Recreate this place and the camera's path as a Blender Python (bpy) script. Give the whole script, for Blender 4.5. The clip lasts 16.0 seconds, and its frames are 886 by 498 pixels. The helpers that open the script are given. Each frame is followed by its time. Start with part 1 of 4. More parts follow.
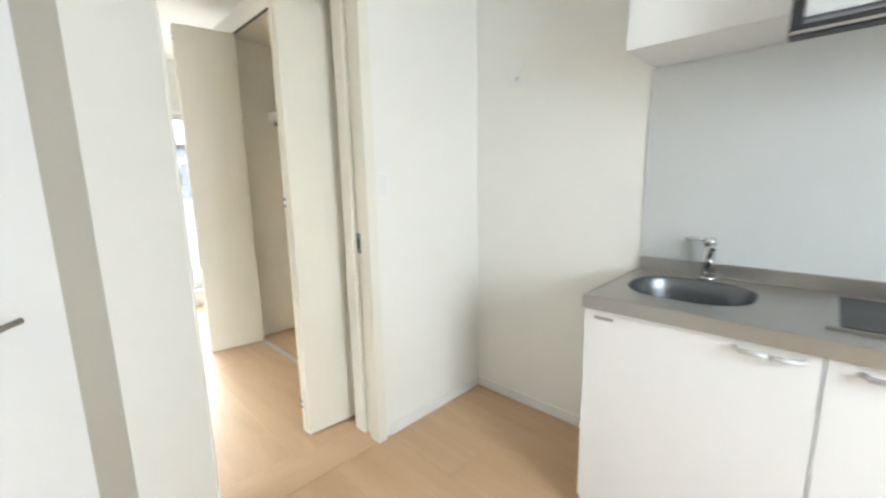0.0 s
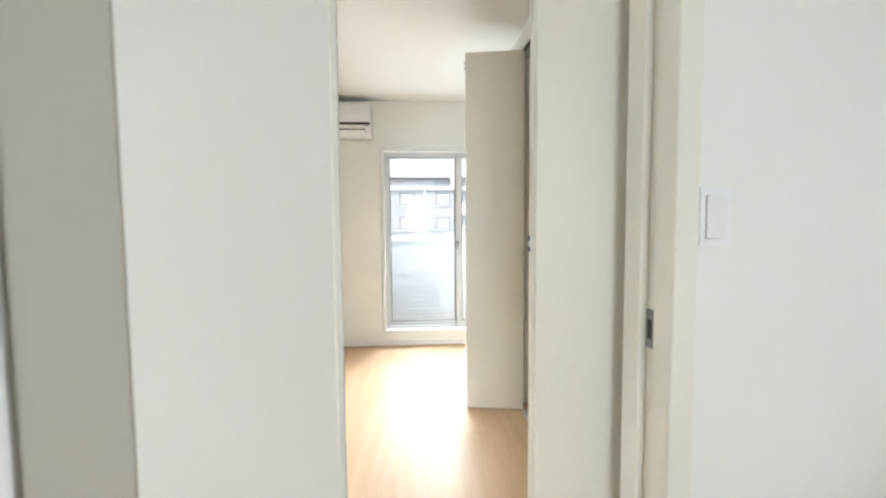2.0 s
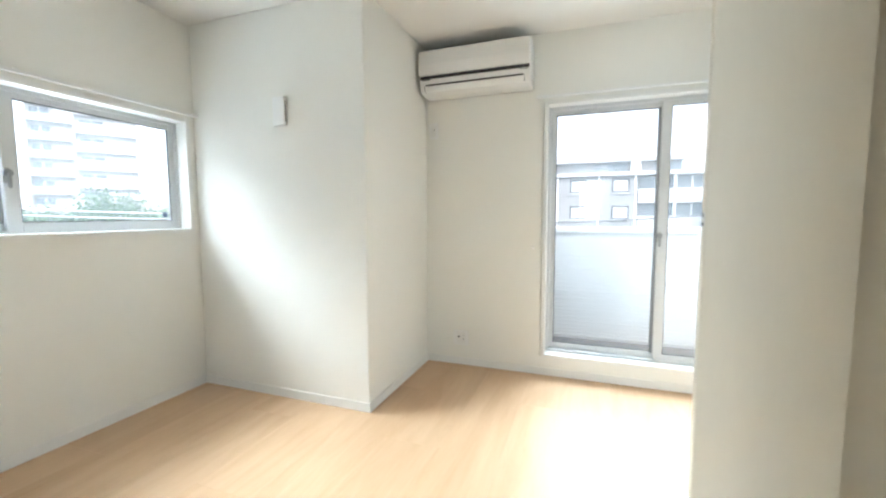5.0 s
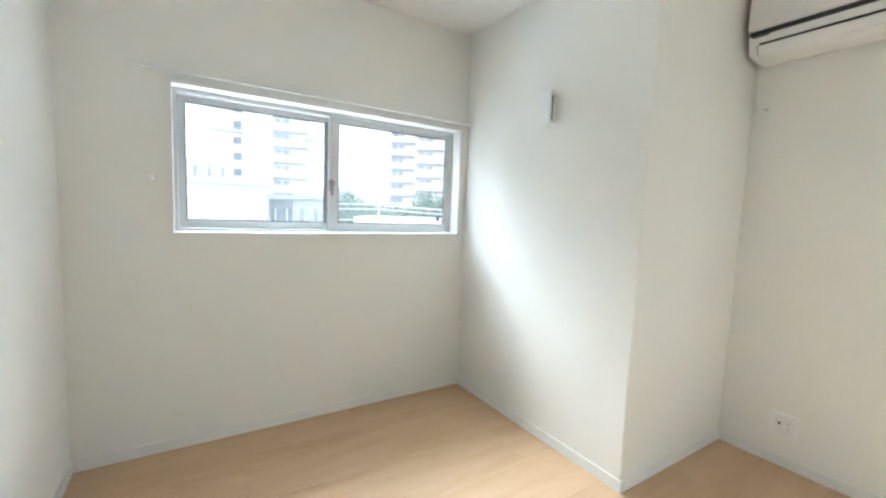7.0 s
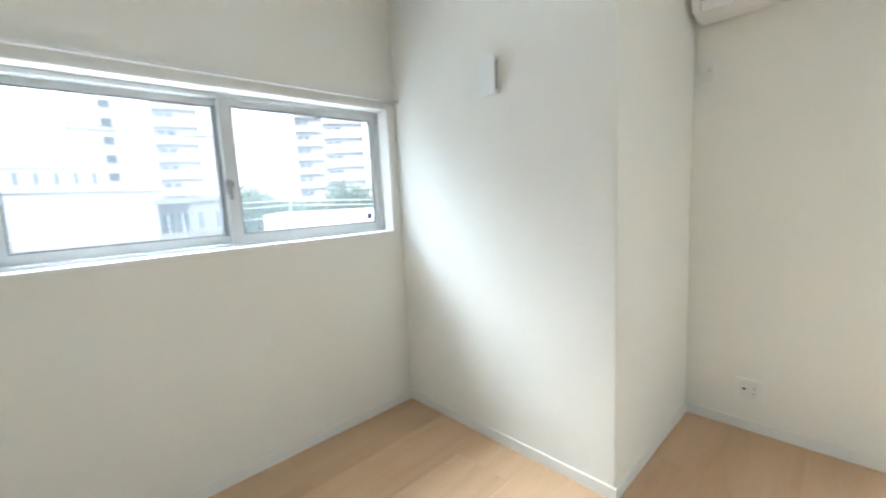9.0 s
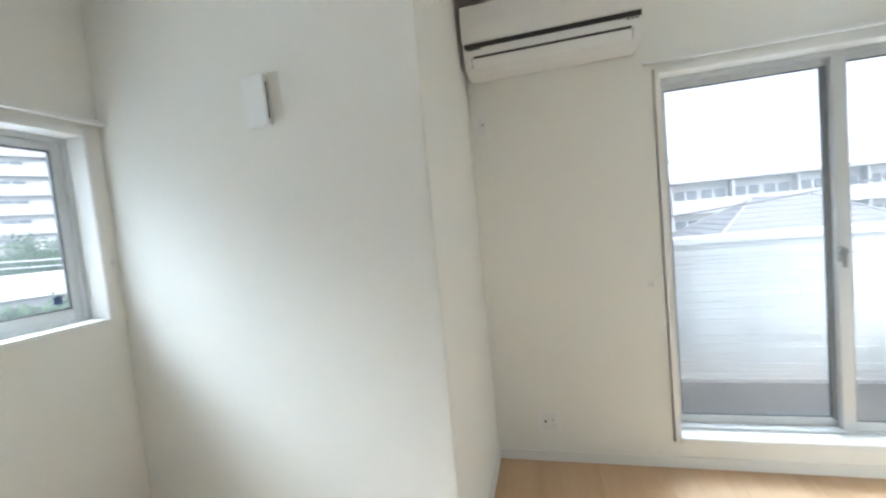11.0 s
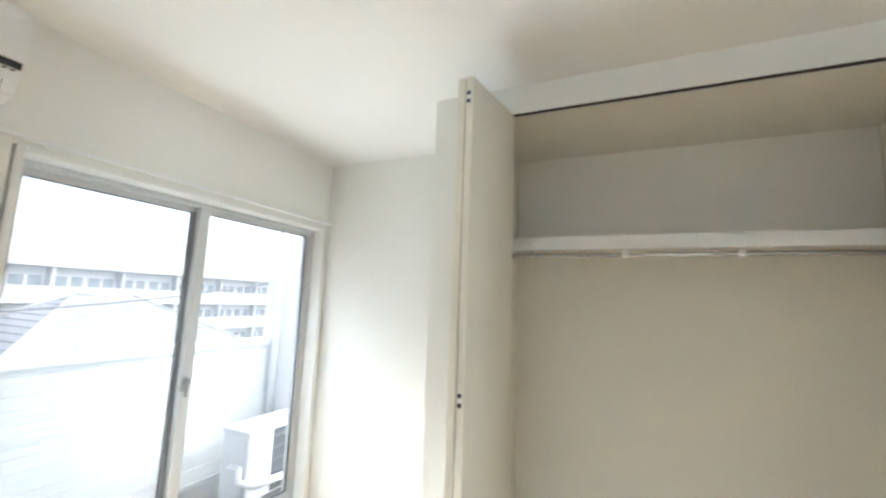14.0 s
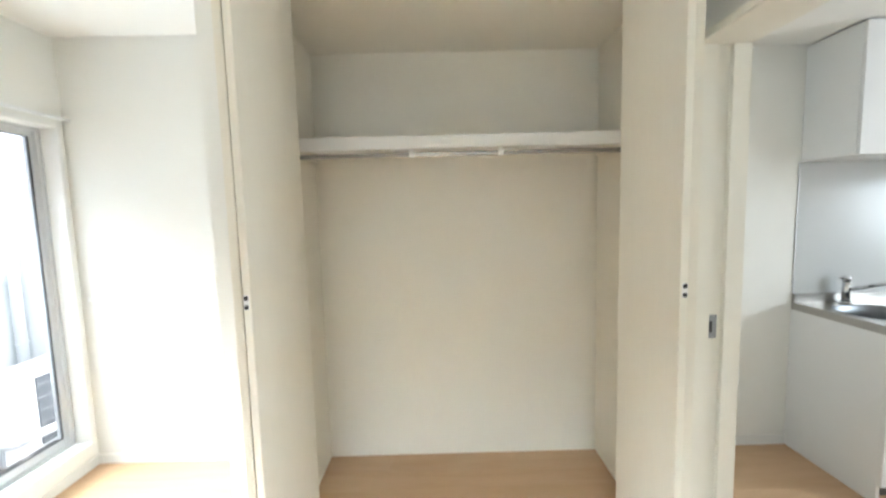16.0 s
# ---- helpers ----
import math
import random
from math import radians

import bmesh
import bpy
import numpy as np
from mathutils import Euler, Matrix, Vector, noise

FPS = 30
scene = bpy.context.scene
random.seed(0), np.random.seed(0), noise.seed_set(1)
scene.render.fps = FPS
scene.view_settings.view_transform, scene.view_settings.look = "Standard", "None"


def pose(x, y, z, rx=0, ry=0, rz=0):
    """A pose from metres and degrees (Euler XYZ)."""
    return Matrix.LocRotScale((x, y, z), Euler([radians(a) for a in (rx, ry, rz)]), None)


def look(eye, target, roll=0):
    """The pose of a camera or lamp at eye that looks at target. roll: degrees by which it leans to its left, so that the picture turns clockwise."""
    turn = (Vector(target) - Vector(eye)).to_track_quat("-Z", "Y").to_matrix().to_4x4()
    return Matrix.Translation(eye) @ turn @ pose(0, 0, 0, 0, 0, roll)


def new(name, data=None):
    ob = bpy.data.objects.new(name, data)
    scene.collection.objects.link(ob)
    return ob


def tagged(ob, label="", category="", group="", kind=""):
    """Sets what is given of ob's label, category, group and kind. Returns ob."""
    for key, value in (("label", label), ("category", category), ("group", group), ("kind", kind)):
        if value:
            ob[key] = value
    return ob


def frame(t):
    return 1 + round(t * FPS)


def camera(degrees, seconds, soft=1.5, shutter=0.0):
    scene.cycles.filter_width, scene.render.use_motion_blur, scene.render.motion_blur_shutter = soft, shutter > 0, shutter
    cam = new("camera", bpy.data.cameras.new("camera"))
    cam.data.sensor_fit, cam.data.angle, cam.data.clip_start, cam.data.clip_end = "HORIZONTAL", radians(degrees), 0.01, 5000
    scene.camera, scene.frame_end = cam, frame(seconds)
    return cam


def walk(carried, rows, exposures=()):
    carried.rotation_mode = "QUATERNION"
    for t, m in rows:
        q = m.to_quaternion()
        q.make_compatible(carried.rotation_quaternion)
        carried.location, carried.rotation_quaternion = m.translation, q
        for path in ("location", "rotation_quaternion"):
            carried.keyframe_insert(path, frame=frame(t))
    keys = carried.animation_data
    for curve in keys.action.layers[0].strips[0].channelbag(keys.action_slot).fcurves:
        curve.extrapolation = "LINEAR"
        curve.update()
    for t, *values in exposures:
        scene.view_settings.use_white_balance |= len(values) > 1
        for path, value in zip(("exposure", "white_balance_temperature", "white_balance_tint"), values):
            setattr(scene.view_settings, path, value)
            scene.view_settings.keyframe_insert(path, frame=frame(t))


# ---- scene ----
cam = camera(95.9, 16.0, soft=2.2, shutter=0.4)
PATH = [
    (0, (2.038, -0.909, 1.23), (3.451, 0.466, 0.892), -1.1),
    (0.5, (2.173, -0.775, 1.227), (3.307, 0.843, 0.919), -1.6),
    (1, (2.31, -0.619, 1.21), (3.095, 1.199, 0.933), -1.6),
    (1.5, (2.423, -0.476, 1.205), (2.66, 1.498, 0.995), -0.7),
    (2, (2.52, -0.263, 1.2), (2.653, 1.729, 1.08), -0.4),
    (2.5, (2.601, -0.04, 1.194), (2.569, 1.954, 1.042), -0.9),
    (3, (2.677, 0.109, 1.2), (2.415, 2.087, 1.068), 1.9),
    (3.2, (2.681, 0.151, 1.206), (2.356, 2.119, 1.06), 2.0),
    (5.3, (2.443, 0.874, 1.158), (1.655, 2.706, 1.007), -1.1),
    (5.5, (2.417, 0.922, 1.182), (1.532, 2.715, 1.114), -1.2),
    (6, (2.34, 1.016, 1.21), (1.161, 2.627, 1.098), -0.3),
    (6.5, (2.312, 1.123, 1.215), (0.824, 2.457, 1.141), 0.6),
    (7, (2.284, 1.175, 1.22), (0.6, 2.237, 1.037), 2.2),
    (7.5, (2.262, 1.184, 1.221), (0.552, 2.21, 1.068), 1.7),
    (8, (2.227, 1.165, 1.225), (0.476, 2.12, 1.072), 0.9),
    (8.5, (2.094, 1.203, 1.239), (0.412, 2.253, 0.978), 2.1),
    (9, (1.927, 1.294, 1.256), (0.487, 2.658, 1.001), -2.9),
    (9.5, (1.81, 1.402, 1.251), (0.572, 2.958, 1.036), -1.2),
    (10, (1.704, 1.531, 1.281), (0.679, 3.245, 1.17), -1.0),
    (12.3, (1.621, 1.613, 1.388), (1.86, 3.59, 1.196), -2.6),
    (12.5, (1.63, 1.646, 1.418), (2.007, 3.604, 1.269), -0.6),
    (13, (1.676, 1.754, 1.42), (2.823, 3.383, 1.593), 2.2),
    (13.5, (1.626, 1.849, 1.446), (3.245, 3.004, 1.658), 1.6),
    (14, (1.577, 1.807, 1.463), (3.39, 2.61, 1.721), 2.2),
    (14.5, (1.541, 1.72, 1.473), (3.47, 2.186, 1.724), -1.2),
    (15, (1.546, 1.682, 1.484), (3.532, 1.848, 1.656), -1.4),
    (15.5, (1.558, 1.655, 1.462), (3.556, 1.662, 1.533), -2.1),
    (16, (1.564, 1.653, 1.421), (3.556, 1.644, 1.236), -1.5),
]

EXPO = [(0, 3.6, 6390, 13), (1, 3.44, 6330, 12.9), (3.2, 3.32, 6280, 12.5), (5.5, 3.26, 6020, 10.9), (7, 3.17, 5980, 11.0), (10, 3.06, 5940, 11.3),
        (12.5, 2.7, 5990, 11.5), (13.5, 3.0, 6120, 12.2), (14.5, 3.25, 6200, 12.4), (15.5, 3.48, 6240, 12.4), (16, 3.56, 6240, 12.4)]
walk(cam, [(t, look(eye, target, roll)) for t, eye, target, roll in PATH], EXPO)

# ---- light ----
world = bpy.data.worlds.new("world")
scene.world = world
world.use_nodes = True
wn = world.node_tree.nodes
sky = wn.new("ShaderNodeTexSky")
sky.sky_type = "NISHITA"
sky.sun_disc = False
sky.sun_elevation, sky.sun_rotation = radians(48), radians(150)
sky.air_density, sky.dust_density, sky.ozone_density = 1.0, 2.0, 0.6
wn["Background"].inputs["Strength"].default_value = 0.056
haze = wn.new("ShaderNodeHueSaturation")
haze.inputs["Saturation"].default_value = 0.35
world.node_tree.links.new(sky.outputs[0], haze.inputs["Color"])
world.node_tree.links.new(haze.outputs[0], wn["Background"].inputs["Color"])
sun = new("sun", bpy.data.lights.new("sun", "SUN"))
sun.data.energy, sun.data.angle, sun.data.color = 0.5, radians(50), (1.0, 0.98, 0.95)
sun.matrix_world = look((8, -14, 18), (0, 0, 0))


def opening_lamp(name, eye, aim, w, h, watts, spread, color=(0.84, 0.96, 1.0)):
    """Area lamp in a window's opening: the sky's light that comes in by it."""
    o = new(name, bpy.data.lights.new(name, "AREA"))
    o.data.shape, o.data.size, o.data.size_y = "RECTANGLE", w, h
    o.data.energy, o.data.color, o.data.spread = watts, color, radians(spread)
    d = (Vector(aim) - Vector(eye)).normalized()
    right = Vector((-d.y, d.x, 0)).normalized()
    o.matrix_world = Matrix.Translation(eye) @ Matrix((right, d.cross(right) * -1, -d)).transposed().to_4x4()
    return o


# skylight that falls in through the three windows, and what the ground throws up
opening_lamp("sky_balcony_down", (2.98, 4.16, 1.30), (2.98, 3.36, 0.50), 1.4, 0.9, 2.3, 70)
opening_lamp("sky_balcony_up", (2.98, 4.10, 0.72), (2.98, 3.46, 1.48), 1.4, 0.45, 0.27, 66)
opening_lamp("sky_side_down", (-1.10, 1.80, 2.30), (-0.10, 1.80, 1.36), 1.7, 0.9, 5.0, 64)
opening_lamp("sky_side_up", (-0.90, 1.94, 0.78), (0.10, 1.70, 1.62), 1.6, 0.5, 0.85, 60)
opening_lamp("sky_kitchen", (2.40, -2.66, 1.48), (2.75, -1.66, 0.95), 0.75, 0.95, 3.5, 160)


# ---- materials ----
def material(name, color, rough=0.5, metal=0.0, vary=0.06, scale=3.0, grain=0.0, gscale=200.0, bump=0.0, coat=0.0, stretch=(1, 1, 1), spec=0.5):
    """Painted, plastic or metal surface: colour varied at two scales, with fine relief."""
    m = bpy.data.materials.new(name)
    m.use_nodes = True
    n, l = m.node_tree.nodes, m.node_tree.links
    b = n["Principled BSDF"]
    b.inputs["Roughness"].default_value, b.inputs["Metallic"].default_value = rough, metal
    b.inputs["Coat Weight"].default_value = coat
    b.inputs["Specular IOR Level"].default_value = spec
    co = n.new("ShaderNodeNewGeometry")
    mp = n.new("ShaderNodeMapping")
    mp.inputs["Scale"].default_value = stretch
    l.new(co.outputs["Position"], mp.inputs["Vector"])
    big = n.new("ShaderNodeTexNoise")
    big.inputs["Scale"].default_value, big.inputs["Detail"].default_value = scale, 4
    l.new(mp.outputs[0], big.inputs["Vector"])
    fine = n.new("ShaderNodeTexNoise")
    fine.inputs["Scale"].default_value, fine.inputs["Detail"].default_value = gscale, 3
    l.new(mp.outputs[0], fine.inputs["Vector"])
    add = n.new("ShaderNodeMath")
    add.operation = "MULTIPLY_ADD"
    add.inputs[1].default_value = grain / max(vary, 1e-3)
    l.new(fine.outputs["Fac"], add.inputs[0])
    l.new(big.outputs["Fac"], add.inputs[2])
    ramp = n.new("ShaderNodeMapRange")
    top = 1 + grain / max(vary, 1e-3)
    ramp.inputs["From Min"].default_value, ramp.inputs["From Max"].default_value = 0.25 * top, 0.75 * top
    ramp.inputs["To Min"].default_value, ramp.inputs["To Max"].default_value = 1 - vary, 1 + vary * 0.6
    l.new(add.outputs[0], ramp.inputs["Value"])
    mul = n.new("ShaderNodeVectorMath")
    mul.operation = "SCALE"
    mul.inputs[0].default_value = color
    l.new(ramp.outputs[0], mul.inputs["Scale"])
    l.new(mul.outputs[0], b.inputs["Base Color"])
    rr = n.new("ShaderNodeMapRange")
    rr.inputs["To Min"].default_value, rr.inputs["To Max"].default_value = max(rough - 0.06, 0.02), min(rough + 0.08, 1)
    l.new(big.outputs["Fac"], rr.inputs["Value"])
    l.new(rr.outputs[0], b.inputs["Roughness"])
    if bump:
        bp = n.new("ShaderNodeBump")
        bp.inputs["Strength"].default_value, bp.inputs["Distance"].default_value = bump, 0.002
        l.new(fine.outputs["Fac"], bp.inputs["Height"])
        l.new(bp.outputs[0], b.inputs["Normal"])
    return m


def wood(name, light, dark, along="x", rough=0.28):
    """Lacquered board: long grain, pores and a tone of its own for each board."""
    m = bpy.data.materials.new(name)
    m.use_nodes = True
    n, l = m.node_tree.nodes, m.node_tree.links
    b = n["Principled BSDF"]
    co, info = n.new("ShaderNodeNewGeometry"), n.new("ShaderNodeObjectInfo")
    shift = n.new("ShaderNodeVectorMath")
    shift.operation = "MULTIPLY_ADD"
    l.new(info.outputs["Random"], shift.inputs[0])
    shift.inputs[1].default_value = (7.3, 5.1, 3.7)
    l.new(co.outputs["Position"], shift.inputs[2])
    mp = n.new("ShaderNodeMapping")
    mp.inputs["Scale"].default_value = (0.8, 7, 7) if along == "x" else (7, 0.8, 7)
    l.new(shift.outputs[0], mp.inputs["Vector"])
    g = n.new("ShaderNodeTexNoise")
    g.inputs["Scale"].default_value, g.inputs["Detail"].default_value, g.inputs["Distortion"].default_value = 1.1, 6, 1.2
    l.new(mp.outputs[0], g.inputs["Vector"])
    p = n.new("ShaderNodeTexNoise")
    p.inputs["Scale"].default_value, p.inputs["Detail"].default_value = 12, 2
    l.new(mp.outputs[0], p.inputs["Vector"])
    mixer = n.new("ShaderNodeMath")
    mixer.operation = "MULTIPLY_ADD"
    mixer.inputs[1].default_value = 0.25
    l.new(p.outputs["Fac"], mixer.inputs[0])
    l.new(g.outputs["Fac"], mixer.inputs[2])
    ramp = n.new("ShaderNodeValToRGB")
    ramp.color_ramp.elements[0].position, ramp.color_ramp.elements[1].position = 0.38, 0.86
    ramp.color_ramp.elements[0].color, ramp.color_ramp.elements[1].color = (*light, 1), (*dark, 1)
    l.new(mixer.outputs[0], ramp.inputs["Fac"])
    tone = n.new("ShaderNodeMapRange")
    tone.inputs["To Min"].default_value, tone.inputs["To Max"].default_value = 0.975, 1.025
    l.new(info.outputs["Random"], tone.inputs["Value"])
    mul = n.new("ShaderNodeVectorMath")
    mul.operation = "SCALE"
    l.new(ramp.outputs["Color"], mul.inputs[0])
    l.new(tone.outputs[0], mul.inputs["Scale"])
    l.new(mul.outputs[0], b.inputs["Base Color"])
    rr = n.new("ShaderNodeMapRange")
    rr.inputs["To Min"].default_value, rr.inputs["To Max"].default_value = rough - 0.05, rough + 0.12
    l.new(g.outputs["Fac"], rr.inputs["Value"])
    l.new(rr.outputs[0], b.inputs["Roughness"])
    b.inputs["Specular IOR Level"].default_value = 0.3
    bp = n.new("ShaderNodeBump")
    bp.inputs["Strength"].default_value, bp.inputs["Distance"].default_value = 0.08, 0.001
    l.new(p.outputs["Fac"], bp.inputs["Height"])
    l.new(bp.outputs[0], b.inputs["Normal"])
    return m


def glass(name, tint=(1, 1, 1)):
    m = bpy.data.materials.new(name)
    m.use_nodes = True
    b = m.node_tree.nodes["Principled BSDF"]
    b.inputs["Base Color"].default_value = (*tint, 1)
    b.inputs["Transmission Weight"].default_value = 1
    b.inputs["Roughness"].default_value, b.inputs["IOR"].default_value = 0.0, 1.45
    # a faint bluish translucent layer imitates the glare that washes out the view
    n, l = m.node_tree.nodes, m.node_tree.links
    veil, mix = n.new("ShaderNodeBsdfTranslucent"), n.new("ShaderNodeMixShader")
    veil.inputs["Color"].default_value = (0.80, 0.90, 0.95, 1)
    mix.inputs["Fac"].default_value = 0.03
    l.new(b.outputs[0], mix.inputs[1])
    l.new(veil.outputs[0], mix.inputs[2])
    l.new(mix.outputs[0], n["Material Output"].inputs["Surface"])
    return m


M_WALL = material("wall_cloth", (0.862, 0.854, 0.808), 0.75, vary=0.025, scale=1.5, grain=0.02, gscale=260, bump=0.2, spec=0.15)
M_CEIL = material("ceiling_cloth", (0.87, 0.86, 0.825), 0.8, vary=0.02, scale=1.3, grain=0.02, gscale=220, bump=0.2, spec=0.15)
M_TRIM = material("ivory_trim", (0.83, 0.80, 0.71), 0.38, vary=0.03, scale=4, grain=0.01, gscale=90, bump=0.03)
M_LEAF = material("ivory_door_sheet", (0.84, 0.805, 0.705), 0.42, vary=0.03, scale=2, grain=0.02, gscale=60, bump=0.04, stretch=(1, 1, 0.15))
M_WHITE = material("white_trim", (0.84, 0.835, 0.81), 0.35, vary=0.02, scale=5)
M_PLASTIC = material("white_plastic", (0.87, 0.87, 0.86), 0.33, vary=0.02, scale=8)
M_DARK = material("dark_plastic", (0.03, 0.03, 0.032), 0.45, vary=0.1, scale=8)
M_ALU = material("silver_aluminium", (0.62, 0.63, 0.635), 0.38, metal=0.25, vary=0.04, scale=6, grain=0.02, gscale=300, stretch=(1, 1, 0.1))
M_ALUD = material("dark_or_shaded_aluminium", (0.30, 0.31, 0.32), 0.45, metal=0.5, vary=0.05, scale=6)
M_STEEL = material("brushed_steel", (0.44, 0.425, 0.405), 0.30, metal=1.0, vary=0.06, scale=5, grain=0.05, gscale=180, bump=0.015, stretch=(8, 0.3, 1))
# worktop steel made darker: the basin's shade and dim reflections in the colour
M_SINK = material("shaded_sink_steel", (0.19, 0.20, 0.215), 0.36, metal=1.0, vary=0.06, scale=6, grain=0.03, gscale=300)
M_CHROME = material("chrome", (0.62, 0.62, 0.63), 0.10, metal=1.0, vary=0.02, scale=10)
M_CAB = material("white_laminate", (0.83, 0.835, 0.835), 0.45, vary=0.012, scale=3, spec=0.3)
M_SPLASH = material("splash_panel", (0.60, 0.61, 0.605), 0.22, vary=0.02, scale=2, spec=0.25)
M_FRAME2 = material("beige_door_frame", (0.50, 0.475, 0.415), 0.45, vary=0.04, scale=3, grain=0.02, gscale=80)
M_FLOOR = wood("light_oak_floor", (0.64, 0.44, 0.272), (0.55, 0.355, 0.205), "y", 0.40)
M_SILLW = wood("oak_threshold", (0.64, 0.445, 0.28), (0.56, 0.365, 0.215), "x")
# ivory board, with the closet's warm bounced light partly put into its colour
M_LINING = material("ivory_lining_with_bounce", (0.89, 0.852, 0.75), 0.5, vary=0.03, scale=2, grain=0.015, gscale=80, bump=0.05, spec=0.3)
M_GLASS = glass("window_glass")
M_RUBBER = material("grey_gasket", (0.10, 0.10, 0.10), 0.6, vary=0.1, scale=20)


# ---- mesh helpers ----
def box(bm, x0, y0, z0, x1, y1, z1, bevel=0.0):
    b2 = bmesh.new() if bevel else bm
    vs = [b2.verts.new((x, y, z)) for z in (z0, z1) for y in (y0, y1) for x in (x0, x1)]
    for f in ((0, 2, 3, 1), (4, 5, 7, 6), (0, 1, 5, 4), (2, 6, 7, 3), (0, 4, 6, 2), (1, 3, 7, 5)):
        b2.faces.new([vs[i] for i in f])
    if bevel:
        bmesh.ops.bevel(b2, geom=b2.edges[:], offset=bevel, segments=2, affect="EDGES", clamp_overlap=True)
        me = bpy.data.meshes.new("tmp")
        b2.to_mesh(me)
        b2.free()
        bm.from_mesh(me)
        bpy.data.meshes.remove(me)
    return bm


def slab(bm, p, q, thick, z0, z1, bevel=0.0):
    """Upright slab from plan point p to q; its other face lies thick to the left of p -> q."""
    d = (Vector(q) - Vector(p))
    ang, length = math.atan2(d.y, d.x), d.length
    b2 = box(bmesh.new(), 0, min(0, thick), z0, length, max(0, thick), z1, bevel)
    b2.transform(Matrix.Translation((p[0], p[1], 0)) @ Matrix.Rotation(ang, 4, "Z"))
    return merge(bm, b2)


def merge(bm, b2):
    me = bpy.data.meshes.new("tmp")
    b2.to_mesh(me)
    b2.free()
    bm.from_mesh(me)
    bpy.data.meshes.remove(me)
    return bm


def rod(bm, p, q, r, r2=None, seg=14, caps=True):
    p, q = Vector(p), Vector(q)
    d = q - p
    b2 = bmesh.new()
    bmesh.ops.create_cone(b2, cap_ends=caps, segments=seg, radius1=r, radius2=r if r2 is None else r2, depth=d.length)
    b2.transform(Matrix.Translation((p + q) / 2) @ d.to_track_quat("Z", "Y").to_matrix().to_4x4())
    for f in b2.faces:
        f.smooth = len(f.verts) == 4
    return merge(bm, b2)


def tube(bm, pts, r, seg=10):
    for a, b in zip(pts, pts[1:]):
        rod(bm, a, b, r, seg=seg)
    for a in pts[1:-1]:
        b2 = bmesh.new()
        bmesh.ops.create_uvsphere(b2, u_segments=seg, v_segments=6, radius=r)
        b2.transform(Matrix.Translation(a))
        for f in b2.faces:
            f.smooth = True
        merge(bm, b2)
    return bm


def prism(bm, outline, axis, a, b, bevel=0.0):
    """A profile of (u, v) points pushed along x, y or z from a to b."""
    put = {"x": lambda u, v, w: (w, u, v), "y": lambda u, v, w: (u, w, v), "z": lambda u, v, w: (u, v, w)}[axis]
    b2 = bmesh.new()
    r0 = [b2.verts.new(put(u, v, a)) for u, v in outline]
    r1 = [b2.verts.new(put(u, v, b)) for u, v in outline]
    b2.faces.new(r0)
    b2.faces.new(r1[::-1])
    for i in range(len(outline)):
        j = (i + 1) % len(outline)
        b2.faces.new((r0[i], r1[i], r1[j], r0[j]))
    bmesh.ops.recalc_face_normals(b2, faces=b2.faces[:])
    if bevel:
        bmesh.ops.bevel(b2, geom=b2.edges[:], offset=bevel, segments=2, affect="EDGES", clamp_overlap=True)
    return merge(bm, b2)


def mesh_of(name, bm, mat):
    bmesh.ops.recalc_face_normals(bm, faces=bm.faces[:])
    me = bpy.data.meshes.new(name)
    bm.to_mesh(me)
    bm.free()
    me.materials.append(mat)
    return me


def thing(name, label, category, at=(0, 0, 0), group="", kind=""):
    ob = new(name)
    ob.location = at
    ob.empty_display_size = 0.05
    return tagged(ob, label, category, group, kind)


def part(name, bm, mat, parent, label=""):
    """One mesh object under a thing or a part, built in world places."""
    ob = new(name, mesh_of(name, bm, mat))
    top, off = parent, Vector((0, 0, 0))
    while top:
        off += top.location
        top = top.parent
    ob.parent = parent
    ob.data.transform(Matrix.Translation(-off))
    return tagged(ob, label)


def solid(name, bm, mat, label="", category="", group="", kind=""):
    return tagged(new(name, mesh_of(name, bm, mat)), label, category, group, kind)


B = bmesh.new

# ---- plan (metres) ----
CEIL, KCEIL = 2.40, 2.27
NY, EX = 3.70, 3.81            # north wall, east wall
PX, PY = 1.30, 2.78            # pillar
DY0, DY1 = 0.53, 0.70          # doorway wall, kitchen and room face
DX0, DX1, DH = 2.335, 3.066, 1.995
CX, CS, CN = 3.19, 0.77, 2.335  # closet front, south and north inside
SY, WX = -2.6, 1.05            # kitchen's south and west

# ---- setting ----
b = B()
box(b, -0.16, -0.2, 0, 0, 1.081, CEIL)
box(b, -0.16, 2.737, 0, 0, NY + 0.16, CEIL)
box(b, -0.16, 1.081, 0, 0, 2.737, 1.054)
box(b, -0.16, 1.081, 1.79, 0, 2.737, CEIL)
solid("wall_west", b, M_WALL, kind="structure")
b = B()
box(b, 0, NY, 0, 2.18, NY + 0.16, CEIL)
box(b, 3.783, NY, 0, EX + 0.12, NY + 0.16, CEIL)
box(b, 2.18, NY, -0.1, 3.783, NY + 0.16, 0.13)
box(b, 2.18, NY, 1.945, 3.783, NY + 0.16, CEIL)
solid("wall_north", b, M_WALL, kind="structure")
solid("wall_pillar", box(B(), 0, PY, 0, PX, NY, CEIL, 0.004), M_WALL, kind="structure")
b = B()
box(b, EX, SY, 0, EX + 0.12, NY, CEIL)
solid("wall_east", b, M_WALL, kind="structure")
b = B()
box(b, 0, DY0 + 0.02, 0, DX0 - 0.03, DY1, CEIL)
box(b, DX1 + 0.03, DY0 + 0.005, 0, EX, DY1, CEIL)
